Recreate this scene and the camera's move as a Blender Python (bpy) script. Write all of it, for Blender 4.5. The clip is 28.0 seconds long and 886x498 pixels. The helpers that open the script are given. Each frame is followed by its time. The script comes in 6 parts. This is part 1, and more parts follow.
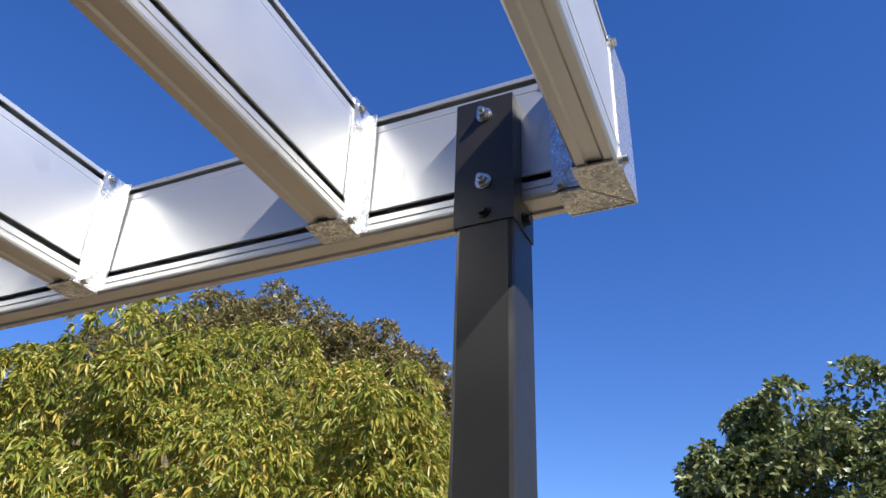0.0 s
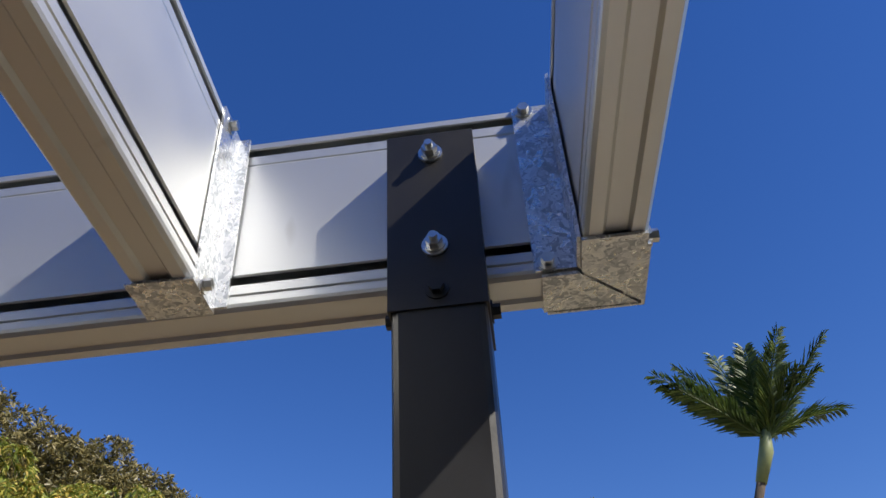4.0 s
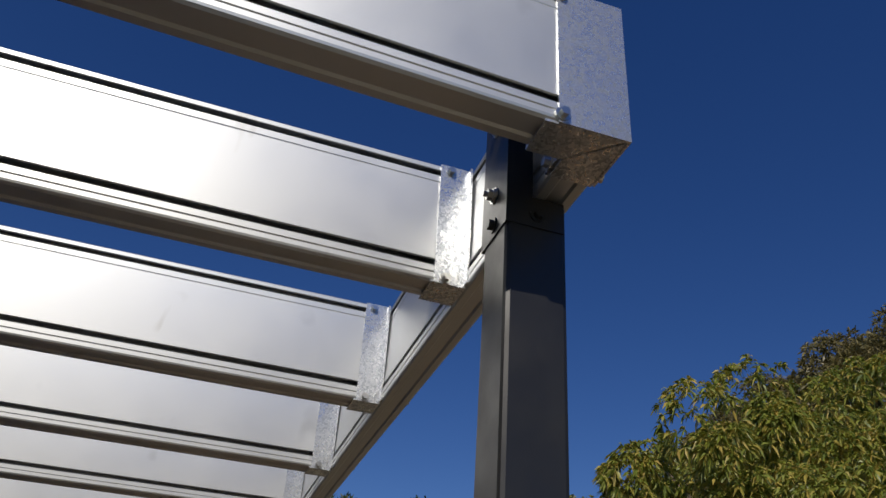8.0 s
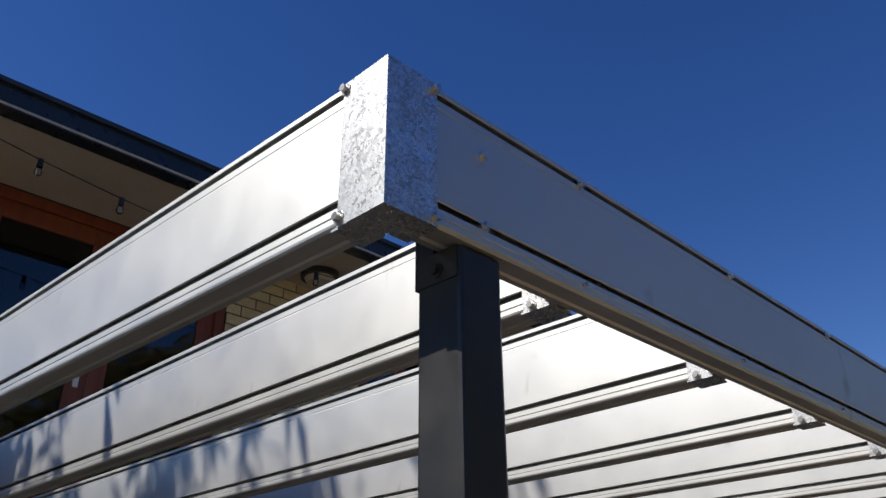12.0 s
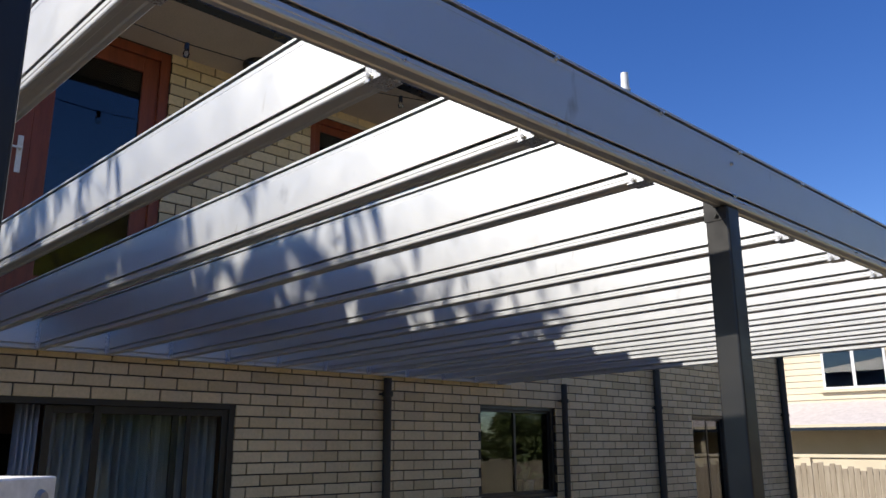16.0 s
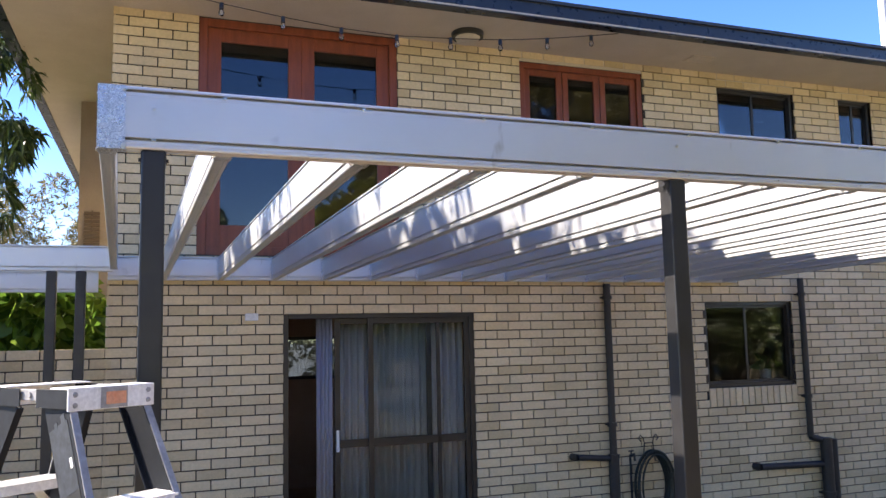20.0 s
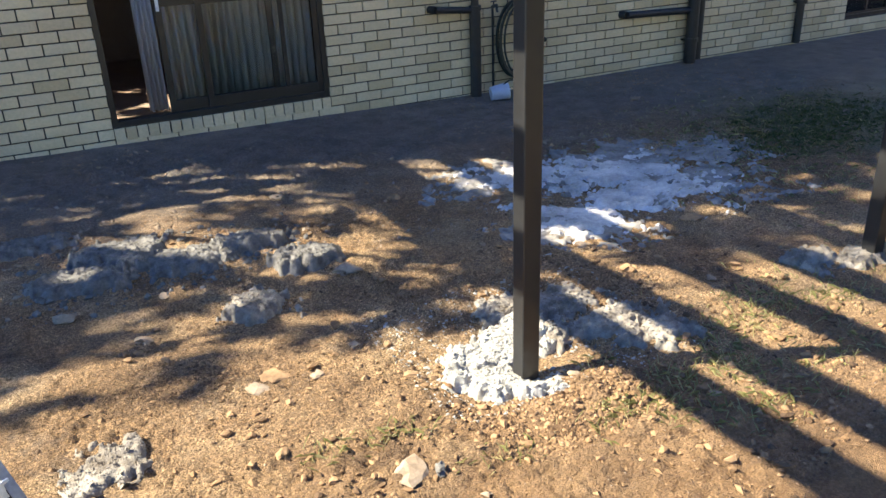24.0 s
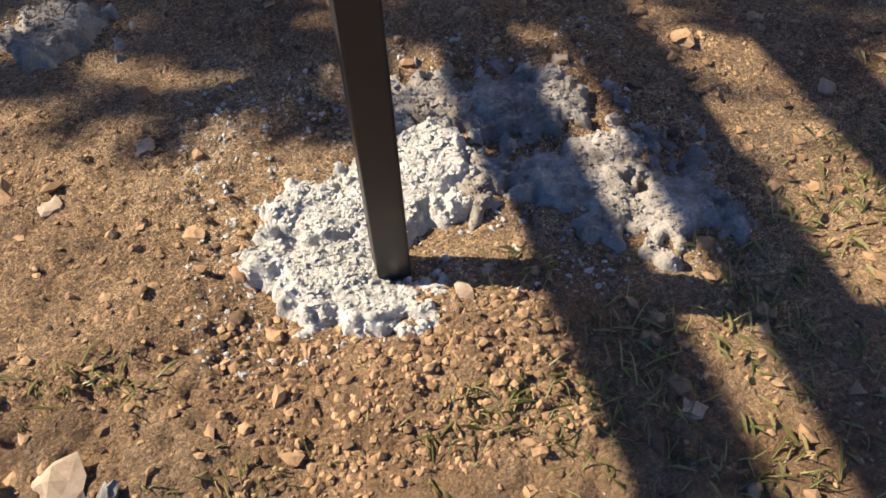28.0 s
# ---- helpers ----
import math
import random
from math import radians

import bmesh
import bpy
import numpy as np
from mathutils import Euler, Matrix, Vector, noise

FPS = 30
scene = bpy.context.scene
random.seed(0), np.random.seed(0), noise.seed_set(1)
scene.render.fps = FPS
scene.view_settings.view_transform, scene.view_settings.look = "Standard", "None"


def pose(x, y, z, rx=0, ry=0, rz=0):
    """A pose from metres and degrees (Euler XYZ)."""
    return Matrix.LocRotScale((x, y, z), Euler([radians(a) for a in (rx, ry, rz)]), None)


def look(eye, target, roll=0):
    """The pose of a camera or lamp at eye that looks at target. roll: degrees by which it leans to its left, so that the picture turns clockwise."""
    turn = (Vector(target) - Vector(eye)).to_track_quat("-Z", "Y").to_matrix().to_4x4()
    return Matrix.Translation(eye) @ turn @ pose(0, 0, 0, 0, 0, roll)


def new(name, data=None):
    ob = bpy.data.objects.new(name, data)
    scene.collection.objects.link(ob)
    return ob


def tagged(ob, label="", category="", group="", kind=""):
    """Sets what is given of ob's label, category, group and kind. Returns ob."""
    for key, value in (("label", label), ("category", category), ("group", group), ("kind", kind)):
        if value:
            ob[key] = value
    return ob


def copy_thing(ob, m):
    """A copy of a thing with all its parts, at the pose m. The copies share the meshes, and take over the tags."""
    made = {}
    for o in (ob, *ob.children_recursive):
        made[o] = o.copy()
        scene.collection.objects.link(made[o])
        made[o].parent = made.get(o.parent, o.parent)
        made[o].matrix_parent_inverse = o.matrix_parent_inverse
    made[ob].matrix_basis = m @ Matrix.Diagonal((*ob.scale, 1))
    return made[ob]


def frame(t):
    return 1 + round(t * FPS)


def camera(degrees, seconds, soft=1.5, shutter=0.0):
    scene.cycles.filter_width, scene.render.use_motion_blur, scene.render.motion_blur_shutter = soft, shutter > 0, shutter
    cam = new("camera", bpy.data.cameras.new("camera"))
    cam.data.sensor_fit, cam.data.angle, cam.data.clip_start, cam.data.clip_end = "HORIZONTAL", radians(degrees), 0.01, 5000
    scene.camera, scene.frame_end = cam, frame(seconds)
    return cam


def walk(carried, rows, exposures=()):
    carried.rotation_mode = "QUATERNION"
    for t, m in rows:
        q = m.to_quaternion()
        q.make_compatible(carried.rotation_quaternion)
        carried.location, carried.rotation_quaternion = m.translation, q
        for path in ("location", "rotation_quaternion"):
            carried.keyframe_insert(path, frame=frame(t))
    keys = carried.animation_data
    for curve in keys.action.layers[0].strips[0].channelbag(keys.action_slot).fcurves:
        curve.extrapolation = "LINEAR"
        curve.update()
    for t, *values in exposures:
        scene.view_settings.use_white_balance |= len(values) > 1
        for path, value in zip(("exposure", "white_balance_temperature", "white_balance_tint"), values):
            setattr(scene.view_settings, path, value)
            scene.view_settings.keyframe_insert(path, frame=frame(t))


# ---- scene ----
cam = camera(58.2, 28.0)
PATH = [
    (0, (-0.141, -3.674, 1.894), (0.615, -5.227, 2.904), 2.4),
    (0.5, (0.04, -3.815, 1.976), (0.572, -5.373, 3.113), 2.2),
    (1, (0.099, -3.901, 2.025), (0.401, -5.457, 3.244), 0.5),
    (1.5, (0.096, -3.935, 2.052), (0.314, -5.471, 3.313), -0.8),
    (2, (0.097, -3.936, 2.06), (0.252, -5.482, 3.319), -2.4),
    (2.5, (0.1, -3.93, 2.053), (0.217, -5.48, 3.311), -3.2),
    (3, (0.112, -3.917, 2.053), (0.236, -5.461, 3.319), -3.4),
    (3.5, (0.113, -3.917, 2.052), (0.247, -5.461, 3.316), -3.4),
    (5.5, (0.094, -3.942, 2.052), (0.256, -5.476, 3.325), -4.0),
    (6, (0.056, -3.953, 2.052), (0.38, -5.432, 3.36), -3.2),
    (6.5, (-0.052, -3.978, 2.033), (0.661, -5.314, 3.34), -0.4),
    (7, (-0.171, -3.978, 1.978), (0.995, -5.049, 3.2), 2.6),
    (7.3, (-0.264, -3.979, 1.951), (1.104, -4.867, 3.11), 4.2),
    (7.5, (-0.326, -4.008, 1.943), (1.143, -4.784, 3.057), 4.3),
    (8, (-0.544, -4.139, 1.885), (1.071, -4.602, 2.97), 4.6),
    (8.5, (-0.698, -4.383, 1.907), (0.989, -4.447, 2.98), 5.8),
    (8.6, (-0.687, -4.396, 1.914), (0.992, -4.417, 3.001), 4.6),
    (9, (-0.642, -4.528, 1.931), (1.014, -4.238, 3.013), 4.9),
    (9.4, (-0.611, -4.712, 1.97), (0.947, -4.056, 3.039), 5.6),
    (9.5, (-0.595, -4.781, 1.959), (0.913, -4.032, 3.038), 6.1),
    (10, (-0.534, -5.001, 1.991), (0.811, -3.943, 3.026), 4.2),
    (10.5, (-0.485, -5.033, 1.997), (0.859, -3.876, 2.922), 0.6),
    (11, (-0.475, -5.024, 2.002), (0.848, -3.809, 2.88), -0.2),
    (11.5, (-0.478, -5.037, 2.007), (0.821, -3.796, 2.887), -0.1),
    (12, (-0.481, -5.046, 2.002), (0.788, -3.791, 2.904), -0.5),
    (12.5, (-0.481, -5.044, 2.006), (0.776, -3.775, 2.906), -0.3),
    (13, (-0.486, -5.048, 2.009), (0.823, -3.788, 2.846), -1.1),
    (13.5, (-0.448, -5.086, 1.972), (1.022, -3.872, 2.574), -1.7),
    (15.5, (-0.191, -5.355, 1.774), (1.276, -4.089, 2.267), -1.1),
    (16, (-0.056, -5.513, 1.75), (1.283, -4.107, 2.23), -0.1),
    (16.5, (0.087, -5.739, 1.762), (1.165, -4.118, 2.219), 1.1),
    (17, (0.089, -5.995, 1.778), (1.03, -4.277, 2.18), 1.5),
    (17.5, (0.015, -6.223, 1.789), (0.938, -4.47, 2.061), 0.7),
    (18, (0.069, -6.56, 1.804), (0.946, -4.781, 2.061), 0.1),
    (18.5, (0.106, -6.848, 1.84), (0.931, -5.047, 2.111), -0.2),
    (19, (0.07, -7.002, 1.835), (0.882, -5.19, 2.069), -1.1),
    (19.5, (0.109, -7.075, 1.836), (0.878, -5.241, 2.045), -1.5),
    (20, (0.179, -7.082, 1.832), (0.854, -5.212, 2.051), -1.2),
    (20.5, (0.206, -7.081, 1.835), (0.825, -5.192, 2.056), -1.2),
    (22.3, (0.332, -7.168, 1.822), (0.918, -5.258, 2.0), -0.8),
    (22.5, (0.345, -7.171, 1.817), (0.931, -5.261, 1.907), -0.8),
    (22.6, (0.358, -7.15, 1.803), (0.945, -5.24, 1.838), -0.8),
    (23, (0.434, -7.043, 1.726), (1.058, -5.158, 1.479), -1.1),
    (23.4, (0.556, -6.813, 1.672), (1.279, -5.017, 1.168), -1.5),
    (23.6, (0.592, -6.738, 1.653), (1.366, -4.999, 1.037), -2.3),
    (24, (0.689, -6.56, 1.576), (1.527, -4.937, 0.762), -2.2),
    (24.5, (0.887, -6.358, 1.485), (1.734, -4.85, 0.482), -0.7),
    (25, (1.018, -6.153, 1.406), (1.872, -4.763, 0.25), 0.9),
    (25.5, (1.139, -5.86, 1.339), (2.03, -4.582, 0.084), 2.1),
    (26, (1.287, -5.729, 1.291), (2.117, -4.517, -0.066), 2.6),
    (26.5, (1.526, -5.662, 1.301), (2.2, -4.422, -0.117), 2.9),
    (27, (1.667, -5.625, 1.285), (2.186, -4.385, -0.196), 1.2),
    (27.5, (1.844, -5.54, 1.251), (2.215, -4.32, -0.289), -0.4),
    (28, (1.996, -5.47, 1.273), (2.269, -4.264, -0.299), -3.1),
]
# stops by which the clip's camera brightens and darkens its picture
EXPOSURES = [(0, 0.81, 6500, 10), (1, 0.64, 6500, 10), (2, 0.49, 6500, 10), (3.5, 0.44, 6500, 10), (5.5, 0.44, 6500, 10), (6.5, 0.24, 6500, 10), (7.2, -0.11, 6500, 10), (8, -0.71, 6500, 10), (9, -1.68, 6500, 10), (9.6, -1.03, 6500, 10), (10.2, -0.48, 6500, 10), (11, -0.28, 6500, 10), (13.5, 0.07, 6500, 10), (15.5, 0.32, 6450, 10), (17, 0.95, 6550, 11), (18.5, 1.52, 6750, 14), (20, 1.89, 6750, 15), (22.5, 1.76, 6950, 15), (23.2, 1.90, 8200, 19), (24, 1.98, 6850, 4), (25, 1.19, 6950, 11), (26, 1.16, 6950, 11), (28, 1.27, 6950, 11)]
walk(cam, [(t, look(eye, target, roll)) for t, eye, target, roll in PATH], EXPOSURES)

# ---- light ----
SUN_EL, SUN_AZ = 42.4, 296.3          # degrees; azimuth clockwise from +y
world = bpy.data.worlds.new("world")
scene.world = world
world.use_nodes = True
wn = world.node_tree
sky = wn.nodes.new("ShaderNodeTexSky")
sky.sky_type = "NISHITA"
sky.sun_disc = False
sky.sun_elevation, sky.sun_rotation = radians(SUN_EL), radians(SUN_AZ)
sky.altitude, sky.air_density, sky.dust_density, sky.ozone_density = 30.0, 0.9, 0.05, 2.2
back = wn.nodes["Background"]
back.inputs["Strength"].default_value = 0.112
deep = wn.nodes.new("ShaderNodeHueSaturation")
deep.inputs["Hue"].default_value, deep.inputs["Saturation"].default_value = 0.517, 1.31
wn.links.new(sky.outputs["Color"], deep.inputs["Color"])
wn.links.new(deep.outputs["Color"], back.inputs["Color"])
sun = new("sun", bpy.data.lights.new("sun", "SUN"))
sun.data.energy, sun.data.angle, sun.data.color = 5.0, radians(0.53), (1.0, 0.93, 0.82)
to_sun = Vector((math.sin(radians(SUN_AZ)) * math.cos(radians(SUN_EL)), math.cos(radians(SUN_AZ)) * math.cos(radians(SUN_EL)), math.sin(radians(SUN_EL))))
sun.matrix_basis = look(to_sun * 40, (0, 0, 0))

# ---- mesh and material tools ----
rng = np.random.default_rng(7)


class Build:
    """Collects vertices and faces of one mesh."""

    def __init__(self):
        self.v, self.f = [], []

    def add(self, verts, faces):
        n = len(self.v)
        self.v += [tuple(p) for p in verts]
        self.f += [tuple(i + n for i in f) for f in faces]
        return self

    def box(self, lo, hi, bevel=0.0, m=None):
        bm = bmesh.new()
        size = Vector(hi) - Vector(lo)
        mid = (Vector(hi) + Vector(lo)) / 2
        bmesh.ops.create_cube(bm, size=1.0, matrix=Matrix.Translation(mid) @ Matrix.Diagonal((*size, 1)))
        if bevel:
            bmesh.ops.bevel(bm, geom=bm.edges[:], offset=bevel, segments=2 if bevel > 0.004 else 1, affect="EDGES", profile=0.5)
        if m is not None:
            bm.transform(m)
        bm.verts.index_update()
        self.add([v.co[:] for v in bm.verts], [[v.index for v in f.verts] for f in bm.faces])
        bm.free()
        return self

    def rod(self, a, b, r, r2=None, n=12, cap=True):
        a, b = Vector(a), Vector(b)
        d = b - a
        q = d.to_track_quat("Z", "Y").to_matrix()
        r2 = r if r2 is None else r2
        ring = [q @ Vector((math.cos(2 * math.pi * i / n), math.sin(2 * math.pi * i / n), 0)) for i in range(n)]
        vs = [a + p * r for p in ring] + [b + p * r2 for p in ring]
        fs = [(i, (i + 1) % n, n + (i + 1) % n, n + i) for i in range(n)]
        if cap:
            fs += [tuple(range(n))[::-1], tuple(range(n, 2 * n))]
        return self.add(vs, fs)

    def pipe(self, pts, r, n=10):
        """A round tube along points; r a number or one for each point."""
        pts = [Vector(p) for p in pts]
        rs = r if hasattr(r, "__len__") else [r] * len(pts)
        vs, fs, side = [], [], None
        for k, p in enumerate(pts):
            d = (pts[min(k + 1, len(pts) - 1)] - pts[max(k - 1, 0)]).normalized()
            if side is None:
                side = d.orthogonal().normalized()
            side = (side - d * side.dot(d)).normalized()
            up = d.cross(side)
            vs += [p + (side * math.cos(2 * math.pi * i / n) + up * math.sin(2 * math.pi * i / n)) * rs[k] for i in range(n)]
            if k:
                o = (k - 1) * n
                fs += [(o + i, o + (i + 1) % n, o + n + (i + 1) % n, o + n + i) for i in range(n)]
        fs += [tuple(range(n))[::-1], tuple(range(len(vs) - n, len(vs)))]
        return self.add(vs, fs)

    def prism(self, profile, m, length):
        """Extrudes a closed outline in x, z along y by length, set by m."""
        n = len(profile)
        vs = [m @ Vector((x, 0, z)) for x, z in profile] + [m @ Vector((x, length, z)) for x, z in profile]
        fs = [(i, n + i, n + (i + 1) % n, (i + 1) % n) for i in range(n)] + [tuple(range(n)), tuple(range(n, 2 * n))[::-1]]
        return self.add(vs, fs)

    def mesh(self, name, smooth=False):
        me = bpy.data.meshes.new(name)
        me.from_pydata(self.v, [], self.f)
        me.update()
        bm = bmesh.new()
        bm.from_mesh(me)
        bmesh.ops.recalc_face_normals(bm, faces=bm.faces[:])
        bm.to_mesh(me)
        bm.free()
        if smooth:
            me.polygons.foreach_set("use_smooth", [True] * len(me.polygons))
        return me


def raw_mesh(name, verts, quads, smooth=False):
    """A mesh from arrays of vertices and of faces of one size."""
    me = bpy.data.meshes.new(name)
    verts, quads = np.asarray(verts, np.float32), np.asarray(quads, np.int32)
    me.vertices.add(len(verts))
    me.vertices.foreach_set("co", verts.ravel())
    k = quads.shape[1]
    me.loops.add(quads.size)
    me.loops.foreach_set("vertex_index", quads.ravel())
    me.polygons.add(len(quads))
    me.polygons.foreach_set("loop_start", np.arange(0, quads.size, k, dtype=np.int32))
    me.polygons.foreach_set("use_smooth", np.full(len(quads), smooth))
    me.update(calc_edges=True)
    return me


def part(name, build, material, parent=None, label="", smooth=False):
    """Links one mesh as one object, under its thing or part where one is given."""
    me = build.mesh(name, smooth) if isinstance(build, Build) else build
    if not me.materials:
        me.materials.append(material)
    ob = new(name, me)
    if parent is not None:
        ob.parent = parent
        ob.matrix_parent_inverse = Matrix.Identity(4)
    if label:
        ob["label"] = label
    return ob


def thing(name, label, category, at=(0, 0, 0), group="", kind=""):
    """An empty at the base of a thing, which parents its parts."""
    ob = new(name)
    ob.empty_display_size = 0.1
    ob.matrix_basis = at if isinstance(at, Matrix) else Matrix.Translation(at)
    return tagged(ob, label, category, group, kind)


class Nodes:
    """A small writer of node materials."""

    def __init__(self, name, rough=0.5, metal=0.0, color=(0.5, 0.5, 0.5)):
        self.mat = bpy.data.materials.new(name)
        self.mat.use_nodes = True
        self.t = self.mat.node_tree
        self.b = self.t.nodes["Principled BSDF"]
        self.b.inputs["Roughness"].default_value = rough
        self.b.inputs["Metallic"].default_value = metal
        self.b.inputs["Base Color"].default_value = (*color, 1)
        self.co = self.t.nodes.new("ShaderNodeTexCoord").outputs["Object"]

    def n(self, kind, **inputs):
        node = self.t.nodes.new(kind)
        for k, v in inputs.items():
            self.put(node.inputs[k.replace("_", " ")], v)
        return node

    def put(self, socket, v):
        if isinstance(v, bpy.types.NodeSocket):
            self.t.links.new(v, socket)
        else:
            socket.default_value = (*v, 1) if hasattr(v, "__len__") and len(v) == 3 and socket.type == "RGBA" else v

    def geo(self, out="Position"):
        return self.t.nodes.new("ShaderNodeNewGeometry").outputs[out]

    def noise(self, scale, detail=4.0, rough=0.55, vec=None, stretch=None, out="Fac"):
        v = self.co if vec is None else vec
        if stretch:
            v = self.n("ShaderNodeMapping", Vector=v, Scale=stretch).outputs[0]
        return self.n("ShaderNodeTexNoise", Vector=v, Scale=scale, Detail=detail, Roughness=rough).outputs[out]

    def ramp(self, fac, *stops):
        r = self.t.nodes.new("ShaderNodeValToRGB")
        self.put(r.inputs[0], fac)
        e = r.color_ramp.elements
        while len(e) < len(stops):
            e.new(0.5)
        for el, (p, c) in zip(e, stops):
            el.position = p
            el.color = (*c, 1) if hasattr(c, "__len__") else (c, c, c, 1)
        return r.outputs[0]

    def mix(self, fac, a, b, blend="MIX"):
        m = self.t.nodes.new("ShaderNodeMix")
        m.data_type, m.blend_type = "RGBA", blend
        self.put(m.inputs[0], fac)
        self.put(m.inputs[6], a)
        self.put(m.inputs[7], b)
        return m.outputs[2]

    def math(self, op, a, b=0.0):
        m = self.t.nodes.new("ShaderNodeMath")
        m.operation = op
        self.put(m.inputs[0], a)
        self.put(m.inputs[1], b)
        return m.outputs[0]

    def bump(self, height, strength=0.3, distance=0.01):
        bp = self.n("ShaderNodeBump", Strength=strength, Distance=distance, Height=height)
        self.t.links.new(bp.outputs[0], self.b.inputs["Normal"])
        return self

    def base(self, c):
        self.put(self.b.inputs["Base Color"], c)
        return self

    def rough(self, r):
        self.put(self.b.inputs["Roughness"], r)
        return self


def random_of(w, per="object"):
    if per == "object":
        return w.t.nodes.new("ShaderNodeObjectInfo").outputs["Random"]
    return w.geo("Random Per Island")


# ---- materials ----
def mat_zinc():
    w = Nodes("zinc_steel", 0.44, 0.82)
    pos = w.geo()
    big = w.noise(1.7, 3, vec=pos)
    smear = w.noise(9.0, 4, 0.6, vec=pos)
    c = w.ramp(big, (0.3, (0.61, 0.625, 0.63)), (0.7, (0.66, 0.675, 0.68)))
    stain = w.ramp(w.noise(6.5, 3, 0.6, vec=pos), (0.66, 1.0), (0.76, 0.84))
    streak = w.ramp(w.noise(13, 3, 0.6, vec=pos, stretch=(1, 1, 0.3)), (0.68, (1, 1, 1)), (0.80, (0.66, 0.63, 0.58)))
    w.base(w.mix(1.0, w.mix(1.0, c, stain, "MULTIPLY"), streak, "MULTIPLY"))
    w.rough(w.ramp(smear, (0.3, 0.44), (0.75, 0.51)))
    w.bump(w.noise(240, 2, vec=pos), 0.012, 0.002)
    return w.mat


def mat_galv():
    w = Nodes("spangled_galvanised", 0.42, 0.85)
    pos = w.geo()
    warp = w.mix(0.06, pos, w.noise(55, 2, vec=pos, out="Color"), "LINEAR_LIGHT")
    cell = w.n("ShaderNodeTexVoronoi", Vector=warp, Scale=95.0).outputs["Color"]
    g = w.n("ShaderNodeSeparateColor", Color=cell).outputs[0]
    blot = w.noise(28, 4, 0.7, vec=pos)
    f = w.math("ADD", w.math("MULTIPLY", g, 0.55), w.math("MULTIPLY", blot, 0.6))
    w.base(w.ramp(f, (0.3, (0.36, 0.39, 0.43)), (0.55, (0.62, 0.64, 0.67)), (0.8, (0.82, 0.83, 0.84))))
    w.rough(w.ramp(f, (0.3, 0.5), (0.8, 0.26)))
    w.bump(g, 0.10, 0.002)
    return w.mat


def mat_powder(name, c, r=0.42):
    w = Nodes(name, r, 0.0)
    pos = w.geo()
    w.base(w.ramp(w.noise(6, 5, 0.65, vec=pos), (0.25, tuple(x * 0.85 for x in c)), (0.75, tuple(min(1, x * 1.2 + 0.004) for x in c))))
    w.rough(w.ramp(w.noise(14, 3, vec=pos), (0.3, r - 0.07), (0.7, r + 0.1)))
    w.bump(w.noise(420, 2, vec=pos), 0.08, 0.001)
    return w.mat


def mat_metal(name, c, r=0.3):
    w = Nodes(name, r, 1.0)
    w.base(w.ramp(w.noise(60, 3, vec=w.geo()), (0.3, tuple(x * 0.8 for x in c)), (0.7, c)))
    return w.mat


def mat_brick(per):
    w = Nodes("cream_brick_" + per, 0.9)
    pos = w.geo()
    r = random_of(w, per)
    tone = w.ramp(r, (0.0, (0.58, 0.45, 0.255)), (0.35, (0.71, 0.565, 0.34)), (0.7, (0.76, 0.615, 0.38)), (1.0, (0.65, 0.52, 0.325)))
    grain = w.ramp(w.noise(38, 5, 0.7, vec=pos), (0.3, 0.86), (0.7, 1.08))
    dirt = w.ramp(w.noise(1.3, 4, 0.6, vec=pos), (0.35, 0.86), (0.65, 1.03))
    w.base(w.mix(1.0, w.mix(1.0, tone, grain, "MULTIPLY"), dirt, "MULTIPLY"))
    w.bump(w.noise(120, 4, 0.7, vec=pos), 0.35, 0.004)
    return w.mat


def mat_grainy(name, dark, light, scale=8.0, rough=0.85, bump=0.3, fine=90.0, dist=0.004, stretch=None):
    w = Nodes(name, rough)
    pos = w.geo()
    a = w.ramp(w.noise(scale, 5, 0.65, vec=pos, stretch=stretch), (0.28, dark), (0.72, light))
    w.base(w.mix(1.0, a, w.ramp(w.noise(fine, 3, vec=pos, stretch=stretch), (0.3, 0.86), (0.7, 1.1)), "MULTIPLY"))
    if bump:
        w.bump(w.noise(fine, 4, 0.7, vec=pos, stretch=stretch), bump, dist)
    return w.mat


def mat_leaf(name, a, b, c, trans=0.25):
    w = Nodes(name, 0.42)
    r = random_of(w, "island")
    big = w.noise(0.9, 3, vec=w.geo())
    col = w.ramp(w.math("ADD", w.math("MULTIPLY", r, 0.7), w.math("MULTIPLY", big, 0.35)), (0.12, a), (0.55, b), (0.95, c))
    w.base(col)
    tr = w.n("ShaderNodeBsdfTranslucent", Color=col)
    ad = w.n("ShaderNodeMixShader", Fac=trans)
    w.t.links.new(w.b.outputs[0], ad.inputs[1])
    w.t.links.new(tr.outputs[0], ad.inputs[2])
    w.t.links.new(ad.outputs[0], w.t.nodes["Material Output"].inputs[0])
    return w.mat


